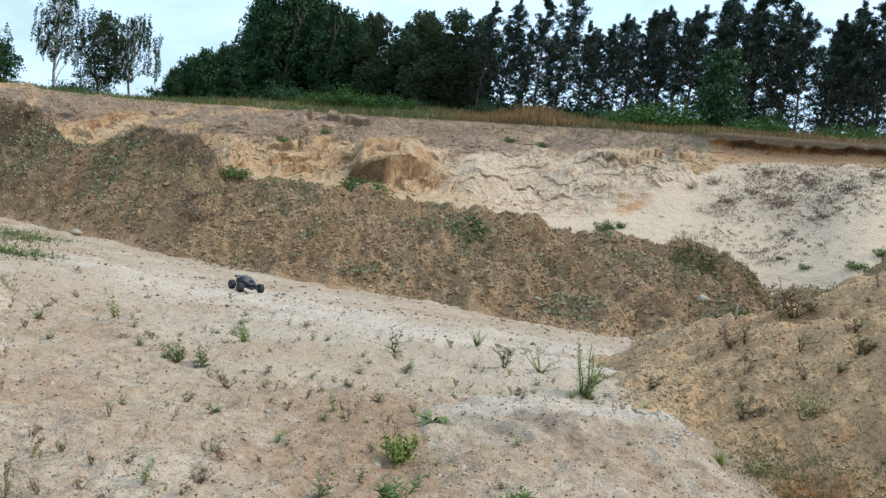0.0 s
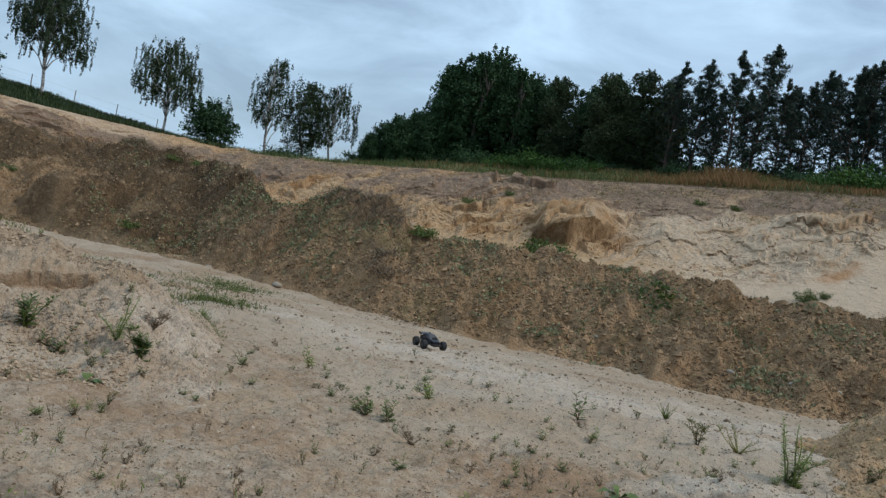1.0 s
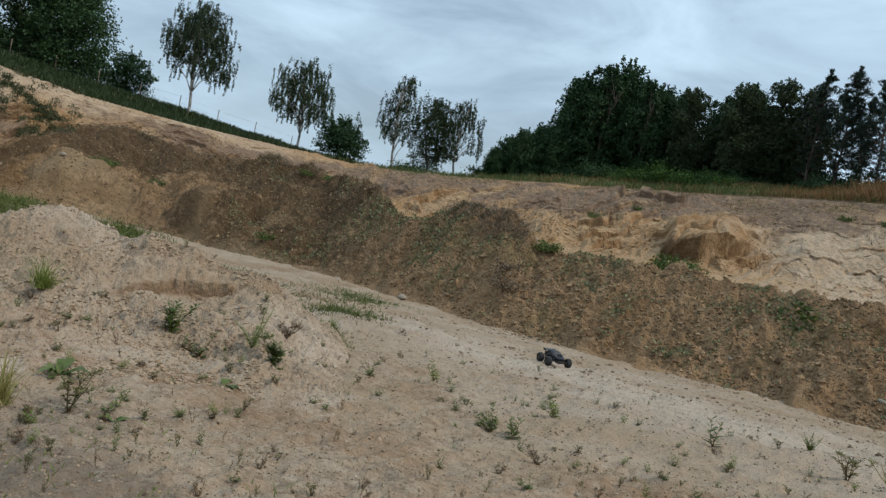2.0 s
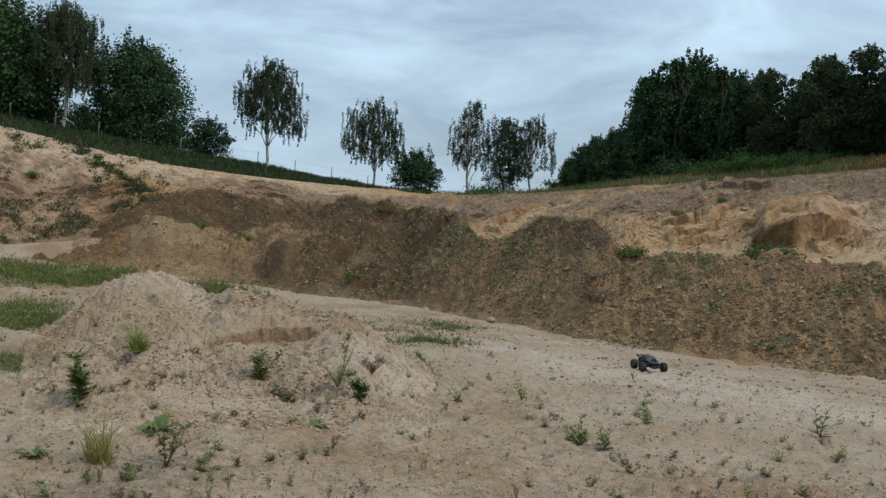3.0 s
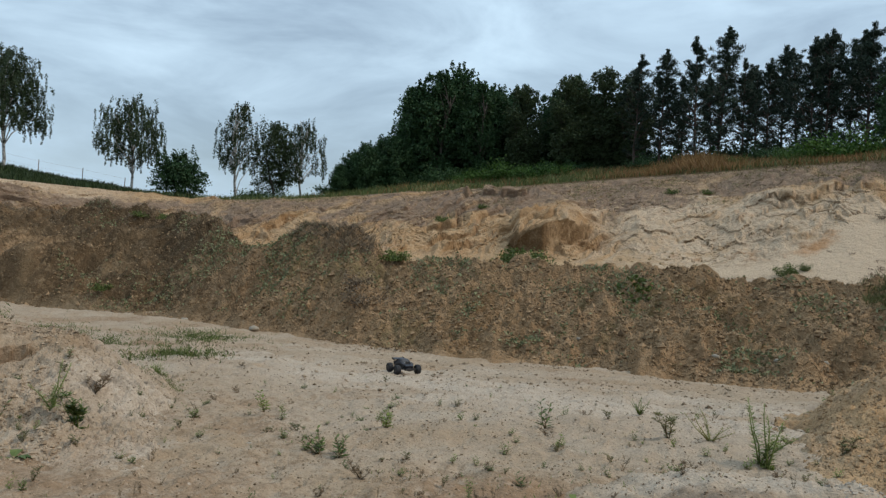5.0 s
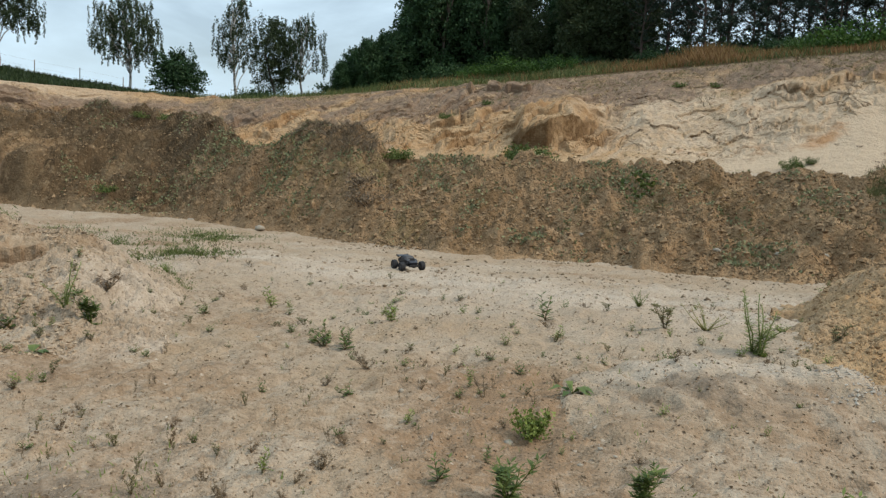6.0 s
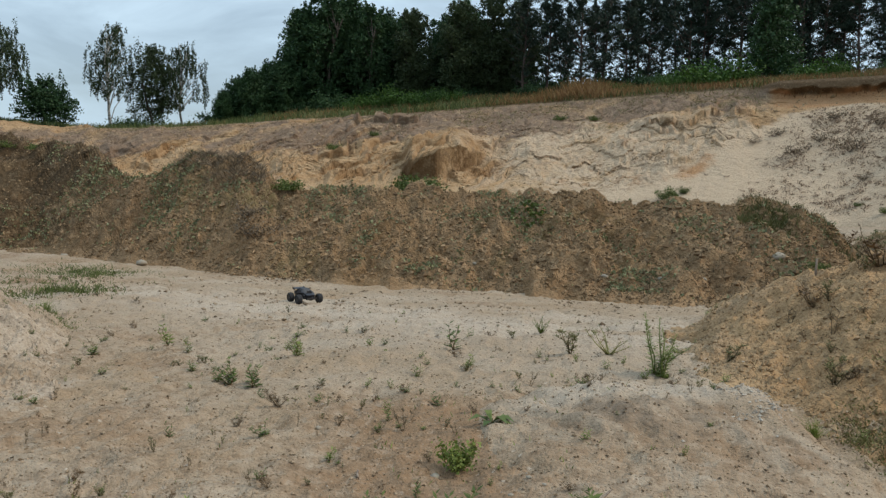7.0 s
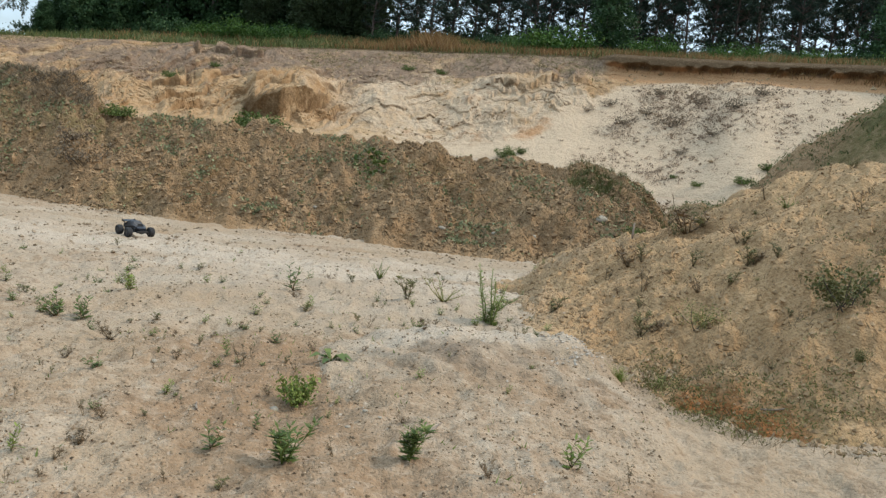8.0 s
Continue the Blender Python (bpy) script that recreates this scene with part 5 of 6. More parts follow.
az, d = rng.uniform(-56, 18, 9000), rng.uniform(8.5, 20, 9000)
x, y = d * np.sin(np.radians(az)), d * np.cos(np.radians(az))
keep = (d < along(az, FOOT, 1) - 0.5) & (fbm(az * 0.25, d * 1.6, 217, 3) + rng.normal(size=9000) * 0.35 > 0.15)
x, y, d = x[keep], y[keep], d[keep]
lumps("soil_crumbs", x, y, 0.0015 * d * np.exp(rng.normal(0, 0.45, len(x))), M_FLOORCLOD, "brown crumbs in rows on the driven sand", "debris", 0.6)
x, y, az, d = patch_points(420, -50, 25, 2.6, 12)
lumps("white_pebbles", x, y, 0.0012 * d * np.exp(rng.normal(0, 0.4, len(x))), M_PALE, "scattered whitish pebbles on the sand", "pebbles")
x, y = rng.uniform(0.55, 2.3, 2600), rng.uniform(5.2, 6.5, 2600)
keep = fbm(x * 1.6, y * 1.6, 215, 3) - 3.0 * np.maximum(0, (((x - 1.5) / 0.8) ** 2 + ((y - 5.75) / 0.5) ** 2) - 0.6) > -0.15
lumps("jump_gravel", x[keep], y[keep], np.exp(rng.normal(-4.75, 0.45, keep.sum())), M_PALE, "pale grey gravel on top of the jump", "pebbles")
az = rng.uniform(-55, -34, 15000)
d = rng.uniform(6.3, 11, 15000)
keep = fbm(d * np.sin(np.radians(az)) * 1.2, d * np.cos(np.radians(az)) * 1.2, 209, 3) + rng.normal(size=15000) * 0.4 > -0.1
az, d = az[keep], d[keep]
lumps("mound_clods", d * np.sin(np.radians(az)), d * np.cos(np.radians(az)), np.exp(rng.normal(-4.35, 0.5, len(az))), M_CLOD_SAND, "crumbled sand clods on the low mound")
x, y, az, f = band_points(9000, -64, 45, BENCH, RIM, 0.05, 0.97)
calm = 0.93 * fan(az, f)
keep = (az > -46) & (fbm(x * 0.5, y * 0.5, 211, 3) + rng.normal(size=len(x)) * 0.3 - 0.7 * smooth(-6, 2, az) * smooth(0.6, 0.35, f) > 0.1) & (rng.random(len(x)) > calm)
lumps("cliff_clods", x[keep], y[keep], np.exp(rng.normal(-3.0, 0.45, keep.sum())), M_CLOD_OCHRE, "broken lumps of sand on the pit face")

# low leaves on the long heap, in patches
x, y, az, f = band_points(60000, -38, 22, FOOT, BERM, 0.05, 1.08)
mass = fbm(x * 0.6, y * 0.6, 91, 4) + 0.5 * fbm(x * 2.0, y * 2.0, 221, 2) + 0.30 * np.exp(-(((az - 2) / 8) ** 2 + ((f - 0.75) / 0.35) ** 2)) - 0.6 * smooth(8, 13, az) - 0.45 * smooth(-22, -30, az) + 0.32 * smooth(0.25, 0.75, f) - 0.15
keep = mass + rng.normal(size=len(x)) * 0.45 > 0.5
pts = np.stack([x, y, surface(x, y) + rng.uniform(0.01, 0.10, len(x))], 1)[keep]
tagged(new("low_leaves", quads("low_leaves", leaves(pts, 0.085, 0.06, (0, -0.2, 0.15), 0.9), M_COVER)), "grey-green low weeds in patches on the long heap", "weeds", kind="stuff")
keep = (0.8 * np.exp(-(((az - 2.2) / 3.6) ** 2 + ((f - 0.66) / 0.28) ** 2)) + 0.22 * mass) * rng.random(len(x)) > 0.66
pts = np.stack([x, y, surface(x, y) + rng.uniform(0.02, 0.16, len(x))], 1)[keep]
tagged(new("broad_leaves", quads("broad_leaves", leaves(pts, 0.14, 0.11, (0, -0.3, 0.2), 0.9), M_DARKWEED)), "darker green broad weeds on the long heap", "weeds", kind="stuff")
x, y, az, f = band_points(9000, -54, 23, FOOT, BERM, 0.0, 1.1)
blades("dry_stems", x, y, 0.13, 0.018, M_DRY, "short dry stems on the long heap", "weeds", 0.7)
x, y, az, f = band_points(16000, -50, -17, FOOT, BERM, 0.72, 1.25)
mass = fbm(x * 0.35, y * 0.35, 231, 3) + 0.9 * smooth(0.8, 1.0, f) * (smooth(-30, -33, az) + np.exp(-((az + 20.5) / 2.5) ** 2)) - 0.35
keep = mass + rng.normal(size=len(x)) * 0.3 > 0.5
blades("dry_brush", x[keep], y[keep], 0.19, 0.012, M_DRYLIGHT, "grey-brown dry brush on the old heaps", "weeds", 0.8, 3)

# weeds on the pit face, the spur and the east end of the long heap
x, y, az, f = band_points(7000, -58, 40, BENCH, RIM, 0.1, 0.97)
right = smooth(17, 20, az) * smooth(0.15, 0.45, f) * smooth(0.84, 0.74, f)
keep = fbm(x * 0.9, y * 0.9, 241, 3) + rng.normal(size=len(x)) * 0.2 + 0.15 * right - 1.1 * fan(az, f) * smooth(19, 17, az) > 0.72
keep = keep & (az < 17)
blades("face_weeds", x[keep], y[keep], 0.22, 0.02, M_DRY, "sparse dry weeds on the pit face", "weeds", 0.6, 4)
x, y, az, f = band_points(6000, 13, 40, BENCH, RIM, 0.06, 0.84)
dots = 0.5 * fbm(x * 0.45, y * 0.45, 242, 3) + 0.75 * np.exp(-(((az - 24) / 4) ** 2 + ((f - 0.62) / 0.2) ** 2)) - 0.5 * smooth(18, 14, az)
keep = dots + rng.normal(size=len(x)) * 0.4 > 0.32
size = np.repeat(np.exp(rng.normal(-2.7, 0.45, keep.sum())), 14)[:, None]
pts = np.repeat(np.stack([x, y, surface(x, y)], 1)[keep], 14, 0) + rng.normal(size=(keep.sum() * 14, 3)) * size * np.array([1, 1, 0.55]) + np.array([0, 0, 0.04])
tagged(new("brown_tufts", quads("brown_tufts", leaves(pts, 0.065, 0.03, (0, 0, 0.4), 1.0), M_TAN)), "small brown tufts dotted over the pale sand slope", "weeds", kind="stuff")
x, y, az, f = band_points(16000, -30, 17, BENCH, RIM, 0.60, 1.0)
keep = fbm(x * 0.5, y * 0.5, 244, 3) + 0.9 * smooth(0.7, 0.98, f) + rng.normal(size=len(x)) * 0.3 > 0.75
blades("shoulder_grass", x[keep], y[keep], 0.13, 0.016, M_OLIVE, "thin olive and straw grass on the upper pit face", "grass", 0.8, 2)
az = rng.uniform(-59, -48.3, 9000)
f = rng.uniform(0, 1, 9000)
d = along(az, BENCH, 1) * (1 - f) + along(az, RIM, 1) * f
line = -54.5 + 5.5 * smooth(1.0, 0.25, f)
keep = (np.exp(-((az - line) / 0.9) ** 2) * smooth(-0.5, 0.4, fbm(az * 1.6, f * 14, 243, 3)) + 0.42 * (fbm(az * 1.5, f * 9, 246, 3) > 0.35)) * rng.random(9000) > 0.30
x, y = d[keep] * np.sin(np.radians(az[keep])), d[keep] * np.cos(np.radians(az[keep]))
pts = np.repeat(np.stack([x, y, surface(x, y)], 1), 11, 0)
pts = pts + rng.normal(size=pts.shape) * np.array([0.12, 0.12, 0.09]) + np.array([0, 0, 0.12])
tagged(new("gully_weeds", quads("gully_weeds", leaves(pts, 0.13, 0.05, (0, 0, 0.8), 0.9), M_SCRUB)), "dark green weeds growing down a gully of the pit face", "weeds", kind="stuff")
x, y = rng.uniform(8.2, 19.5, 9000), rng.uniform(13, 26.5, 9000)
keep = (spur_height(x, y) > ground_height(x, y)) & (fbm(x * 0.5, y * 0.5, 245, 3) + rng.normal(size=9000) * 0.3 > -0.1)
pts = np.repeat(np.stack([x, y, surface(x, y)], 1)[keep], 4, 0)
pts = pts + rng.normal(size=pts.shape) * np.array([0.09, 0.09, 0.02]) + np.array([0, 0, 0.04])
tagged(new("spur_grass", quads("spur_grass", leaves(pts, 0.12, 0.022, (0, 0, 0.6), 0.9), M_MEADOW)), "green weeds and grass on the spur", "grass", kind="stuff")
az, d = rng.uniform(16.0, 23.2, 7000), rng.uniform(19.0, 23.2, 7000)
x, y = d * np.sin(np.radians(az)), d * np.cos(np.radians(az))
keep = fbm(x * 0.8, y * 0.8, 247, 2) + 0.6 * smooth(19.8, 21.5, d) + 0.3 * smooth(17.5, 19, az) + rng.normal(size=7000) * 0.3 > 0.95
blades("end_grass", x[keep], y[keep], 0.17, 0.018, M_OLIVE, "dark grass and weeds on the end of the long heap", "grass", 0.5, 3)

# grass patches on the floor
for paz, pr, waz, wr, amount in patches:
    n = int((12000 if pr > 20 else 5000 if pr > 12 else 2600) * amount)
    az, d = rng.normal(paz, waz * 0.55, n), rng.normal(pr, wr * 0.55, n)
    d = np.clip(d, 7, 33.5)
    x, y = d * np.sin(np.radians(az)), d * np.cos(np.radians(az))
    keep = fbm(x * 0.8, y * 0.8, 249, 3) + rng.normal(size=n) * 0.3 > (0.1 if pr > 20 else 0.4)
    near = pr < 12
    pts = np.repeat(np.stack([x, y, surface(x, y)], 1)[keep], 4, 0)
    up = np.abs(rng.normal(size=len(pts))) * (0.022 if near else 0.11 if pr > 20 else 0.06) * np.repeat(np.exp(0.6 * fbm(x[keep] * 1.5, y[keep] * 1.5, 250, 3)), 4)
    pts = pts + rng.normal(size=pts.shape) * np.array([0.06, 0.06, 0]) + np.stack([up * 0, up * 0, up], 1)
    size = 0.04 if near else 0.14 if pr > 20 else 0.085
    tagged(new("floor_grass", quads("floor_grass", leaves(pts, size, size * 0.14, (0, 0, 0.9), 0.8), M_TURF)), "patch of low green grass on the sandy floor", "grass", kind="stuff")

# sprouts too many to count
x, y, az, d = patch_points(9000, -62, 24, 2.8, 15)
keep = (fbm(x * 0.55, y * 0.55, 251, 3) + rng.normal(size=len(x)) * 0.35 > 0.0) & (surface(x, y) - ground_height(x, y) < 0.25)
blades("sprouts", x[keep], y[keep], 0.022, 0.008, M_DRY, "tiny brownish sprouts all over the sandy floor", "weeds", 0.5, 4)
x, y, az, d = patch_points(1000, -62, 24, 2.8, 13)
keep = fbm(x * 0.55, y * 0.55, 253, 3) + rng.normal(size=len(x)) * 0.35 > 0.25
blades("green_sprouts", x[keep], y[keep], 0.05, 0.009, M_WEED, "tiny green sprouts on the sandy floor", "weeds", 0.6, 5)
x, y, az, f = band_points(1500, 14, 44, HEAP_FOOT, HEAP, 0.0, 1.05)
keep = fbm(x * 0.8, y * 0.8, 255, 3) + rng.normal(size=len(x)) * 0.3 > 0.25
blades("heap_stems", x[keep], y[keep], 0.06, 0.005, M_DRY, "thin dry stems on the orange heap", "weeds", 0.7, 4)

az = rng.uniform(23, 44, 3200)
f = np.abs(rng.normal(0, 0.28, 3200))
d = along(az, HEAP_FOOT, 1) * (1 - f) + along(az, HEAP, 1) * f
x, y = d * np.sin(np.radians(az)), d * np.cos(np.radians(az))
keep = fbm(x * 1.2, y * 1.2, 257, 3) + rng.normal(size=len(x)) * 0.4 > 0.6
pts = np.repeat(np.stack([x, y, surface(x, y)], 1)[keep], 5, 0)
pts = pts + rng.normal(size=pts.shape) * np.array([0.05, 0.05, 0.015]) + np.array([0, 0, 0.02])
tagged(new("foot_weeds", quads("foot_weeds", leaves(pts, 0.03, 0.009, (0, 0, 0.6), 1.0), M_OLIVE)), "low olive weeds at the foot of the orange heap", "weeds", kind="stuff")
keep = fbm(x * 1.2, y * 1.2, 259, 3) + rng.normal(size=len(x)) * 0.3 > 0.65
blades("foot_stems", x[keep], y[keep], 0.07, 0.003, M_DRY, "dry stems at the foot of the orange heap", "weeds", 0.5, 3)


# ---- single plants ----
def plant(name, seed, stems, lean, leaf, width, count, material, stem_material, category, low=0.05, top_leaf=0.6, branch=0):
    """A weed one unit high: stems from one root and leaves along them."""
    r = np.random.default_rng(seed)
    ob = empty(name, "", category)
    pts, axes, sizes = [], [], []
    for k in range(stems):
        a = r.uniform(0, math.tau)
        way = (math.cos(a) * lean, math.sin(a) * lean, 1)
        tall = (1.0 if k == 0 else r.uniform(0.45, 0.95))
        path = limb_path(r, (r.normal() * 0.015, r.normal() * 0.015, -0.04), way, tall * 1.05, 0.02, 6)
        bm = bmesh.new()
        tube(bm, path, [0.016 * (1 - 0.12 * i) for i in range(7)], 4)
        lines = [path]
        for b in range(branch):
            i = r.integers(2, 6)
            c = r.uniform(0, math.tau)
            side = limb_path(r, path[i], (math.cos(c), math.sin(c), 0.9), tall * r.uniform(0.2, 0.4), 0.03, 4)
            tube(bm, side, [0.010 * (1 - 0.18 * j) for j in range(5)], 3)
            lines.append(side)
        part("stem", finish("stem", bm, stem_material), ob)
        for line in lines:
            line = np.array(line)
            for j in range(count):
                f = low + (1 - low) * (j + r.random()) / count
                q = f * (len(line) - 1)
                i = min(int(q), len(line) - 2)
                p = line[i] * (1 - q + i) + line[i + 1] * (q - i)
                c = j * 2.4 + r.uniform(-0.5, 0.5)
                size = leaf * (1 - (1 - top_leaf) * f) * r.uniform(0.7, 1.2)
                out = np.array([math.cos(c), math.sin(c), 0.35 + 0.7 * f])
                out = out / np.linalg.norm(out)
                pts.append(p + out * size * 0.5)
                axes.append(out)
                sizes.append(size)
    pts, axes, sizes = np.array(pts), np.array(axes), np.array(sizes)[:, None]
    b = unit(np.cross(axes, np.array([0, 0, 1.0]) + 0.3 * r.normal(size=axes.shape)))
    up = np.cross(b, axes)
    v = np.stack([pts - axes * sizes * 0.5, pts + b * sizes * width - up * sizes * 0.04, pts + axes * sizes * 0.5 - up * sizes * 0.18, pts - b * sizes * width - up * sizes * 0.04], 1)
    part("foliage", quads("foliage", v, material), ob)
    return ob


def rosette(name, seed, count, width, material):
    r = np.random.default_rng(seed)
    ob = empty(name, "", "weed")
    bm = bmesh.new()
    tube(bm, [(0, 0, -0.05), (0, 0, 0.25)], [0.03, 0.015], 5)
    part("stem", finish("stem", bm, M_DRY), ob)
    v = []
    for k in range(count):
        a, size, lift = r.uniform(0, math.tau), r.uniform(0.5, 1.15), r.uniform(0.15, 0.9)
        d = np.array([math.cos(a), math.sin(a), 0])
        side = np.array([-d[1], d[0], 0]) * size * width
        root, mid = np.array([0, 0, 0.05]), d * size * 0.55 + np.array([0, 0, size * lift * 0.6])
        tip = d * size + np.array([0, 0, size * lift * 0.35])
        v.append([root, mid + side, tip, mid - side])
    part("foliage", quads("foliage", np.array(v), material), ob)
    return ob


def tuft(name, seed, count, lean, material):
    r = np.random.default_rng(seed)
    ob = empty(name, "", "grass tuft")
    bm = bmesh.new()
    tube(bm, [(0, 0, -0.06), (0, 0, 0.06)], [0.10, 0.05], 6)
    part("root", finish("root", bm, M_DRY), ob)
    base = np.concatenate([r.normal(size=(count, 2)) * 0.10, np.zeros((count, 1))], 1)
    side = unit(np.concatenate([r.normal(size=(count, 2)), np.zeros((count, 1))], 1)) * 0.009
    tall = np.where(r.random((count, 1)) < 0.72, r.uniform(0.22, 0.55, (count, 1)), r.uniform(0.6, 1.05, (count, 1)))
    tip = base + np.concatenate([r.normal(size=(count, 2)) * lean, tall], 1)
    mid = base + (tip - base) * np.array([0.34, 0.34, 0.62]) + r.normal(size=(count, 3)) * 0.015
    lower = np.stack([base - side, base + side, mid + side * 0.7, mid - side * 0.7], 1)
    upper = np.stack([mid - side * 0.7, mid + side * 0.7, tip + side * 0.15, tip - side * 0.15], 1)
    part("foliage", quads("foliage", np.concatenate([lower, upper]), material), ob)
    return ob


WEEDS = "weeds on the sandy floor"
protos = {
    "thistle": [plant("thistle", 61, 6, 0.2, 0.24, 0.14, 15, M_DARKWEED, M_WEED, "weed", branch=2), plant("thistle", 62, 7, 0.28, 0.23, 0.14, 14, M_DARKWEED, M_WEED, "weed", branch=1)],
    "stalk": [plant("leafy_stalk", 63, 4, 0.13, 0.15, 0.11, 60, M_STALK, M_STALK, "weed", top_leaf=0.35), plant("leafy_stalk", 64, 3, 0.15, 0.15, 0.11, 54, M_STALK, M_STALK, "weed", top_leaf=0.35)],
    "weed": [plant("small_weed", 65, 4, 0.45, 0.36, 0.15, 13, M_WEED, M_DRY, "weed"), plant("small_weed", 66, 6, 0.6, 0.32, 0.15, 11, M_DARKWEED, M_DRY, "weed"), plant("small_weed", 67, 3, 0.3, 0.36, 0.15, 14, M_DARKWEED, M_DRY, "weed")],
    "dry": [plant("dry_weed", 68, 5, 0.4, 0.15, 0.2, 16, M_OLIVE, M_DRY, "weed", branch=2), plant("dry_weed", 69, 7, 0.65, 0.17, 0.2, 13, M_REDDISH, M_DRY, "weed", branch=1), plant("dry_weed", 70, 2, 0.2, 0.10, 0.23, 16, M_DRY, M_DRY, "weed", branch=3)],
    "spread": [plant("spreading_weed", 71, 8, 1.1, 0.10, 0.17, 20, M_YELLOW, M_YELLOW, "weed")],
    "bush": [plant("bushy_weed", 72, 14, 0.55, 0.11, 0.19, 25, M_DARKWEED, M_WEED, "weed"), plant("bushy_weed", 73, 16, 0.7, 0.10, 0.19, 23, M_WEED, M_WEED, "weed")],
    "yellowbush": [plant("yellowing_weed", 74, 15, 0.75, 0.07, 0.19, 23, M_YELLOW, M_DRY, "weed")],
    "rosette": [rosette("leaf_rosette", 75, 16, 0.16, M_DARKWEED), rosette("leaf_rosette", 76, 12, 0.2, M_DARKWEED)],
    "tuft": [tuft("grass_tuft", 77, 210, 0.30, M_YELLOW)],
    "grass": [tuft("grass_tuft", 78, 260, 0.34, M_WEED)],
}
WORDS = {"thistle": "upright green thistle with jagged leaves in the sand", "stalk": "single leafy green stalk standing in the sand", "weed": "small leafy green weed growing in the sand",
         "dry": "small dried brown weed standing in the sand", "spread": "yellow-green weed with stems spread along the sand", "bush": "dense bushy dark green weed on bare soil",
         "yellowbush": "bushy yellowing weed on the orange heap", "rosette": "low rosette of broad dark green leaves on the sand", "tuft": "tuft of straw-yellow grass with dry stems",
         "grass": "tuft of fresh green grass on the sand"}
taken = {}


def grow(kind, az, r, height, turn, wide=1.0):
    n = taken.get(kind, 0)
    taken[kind] = n + 1
    kinds = protos[kind]
    proto = kinds[n % len(kinds)]
    m = pose(*spot(az, r, 0.005), 0, 0, turn) @ Matrix.Diagonal((height * wide, height * wide, height, 1))
    if n < len(kinds):
        proto.matrix_basis = m
        ob = proto
    else:
        ob = copy_thing(proto, Matrix.Identity(4))
        ob.matrix_basis = m
    tagged(ob, WORDS[kind], "", WEEDS)


HERO = [("thistle", -52.15, 6.85, .38), ("thistle", -40.6, 7.78, .34), ("rosette", -47.06, 6.17, .17), ("tuft", -50.4, 5.36, .29), ("grass", -48.8, 8.08, .27), ("stalk", -35.0, 7.35, .37),
        ("thistle", -33.4, 7.05, .28), ("weed", -22.0, 8.16, .18), ("rosette", -36.6, 6.48, .10), ("weed", -26.6, 8.16, .15), ("dry", -46.1, 5.38, .25), ("weed", -2.44, 7.92, .23), ("weed", -13.2, 7.45, .14),
        ("weed", -17.5, 6.61, .19), ("weed", -16.0, 6.51, .17), ("weed", -1.3, 7.26, .11), ("rosette", -54.2, 5.7, .10), ("grass", -29.8, 10.0, .14), ("weed", -38.6, 7.47, .24), ("dry", -32.9, 8.08, .22),
        ("rosette", -43.2, 5.32, .08), ("rosette", 1.0, 5.4, .13), ("thistle", -1.2, 3.62, .24), ("dry", 2.2, 3.82, .10), ("thistle", 7.6, 3.77, .19), ("weed", -6.4, 3.78, .13),
        ("bush", 3.5, 9.37, .20), ("spread", 8.35, 7.95, .30), ("stalk", 11.9, 7.36, .46), ("stalk", 11.5, 7.4, .48), ("weed", 19.1, 4.04, .16), 
        ("dry", 22.4, 7.1, .23), ("dry", 24.4, 10.1, .46), ("grass", 21.4, 6.13, .12), 
        ("dry", 23.2, 4.05, .09), ("dry", 16.1, 7.77, .20), ("dry", 20.9, 8.89, .26), ("dry", 22.1, 8.04, .26), ("bush", 30.5, 9.49, .18), ("dry", 5.7, 7.86, .25), ("weed", -17.5, 6.8, .15),
        ("weed", -16.1, 6.63, .14), ("weed", -13.4, 7.51, .12), ("dry", -14.0, 5.88, .15), ("weed", -20.2, 7.19, .11), ("dry", -9.0, 3.36, .07), ("dry", -5.5, 3.39, .07), ("dry", 13.5, 3.66, .08),
        ("weed", -3.6, 4.16, .08), ("dry", -5.1, 5.26, .15), ("dry", -1.4, 7.21, .08), ("dry", 6.8, 6.9, .13), ("dry", 3.2, 6.71, .12), ("weed", 24.1, 6.15, .09), ("yellowbush", 31.1, 6.35, .10)]
for k, (kind, az, r, h) in enumerate(HERO):
    grow(kind, az, r, h * 1.15, k * 67 % 360, 1.15)
wild = np.random.default_rng(17)
n = 0
while n < 380:
    az, r = wild.uniform(-60, 16), 1 / wild.uniform(1 / 13.5, 1 / 4.2)
    x, y = at(az, r)
    if fbm(np.array([x * 0.45]), np.array([y * 0.45]), 261, 3)[0] + wild.normal() * 0.45 < 0.1:
        continue
    grow("dry" if wild.random() < 0.45 else "weed", az, r, wild.uniform(0.035, 0.11) * (0.75 + 0.04 * r), wild.uniform(0, 360), wild.uniform(0.9, 1.6))
    n += 1
for k in range(110):
    grow("dry" if k % 5 else "weed", wild.uniform(-54, -8), wild.uniform(3.3, 6.2), wild.uniform(0.03, 0.13), wild.uniform(0, 360), wild.uniform(0.5, 1.1))
for k in range(34):
    grow("dry", wild.uniform(15.5, 40), wild.uniform(6.8, 10.4), wild.uniform(0.08, 0.24), wild.uniform(0, 360), 1.1)

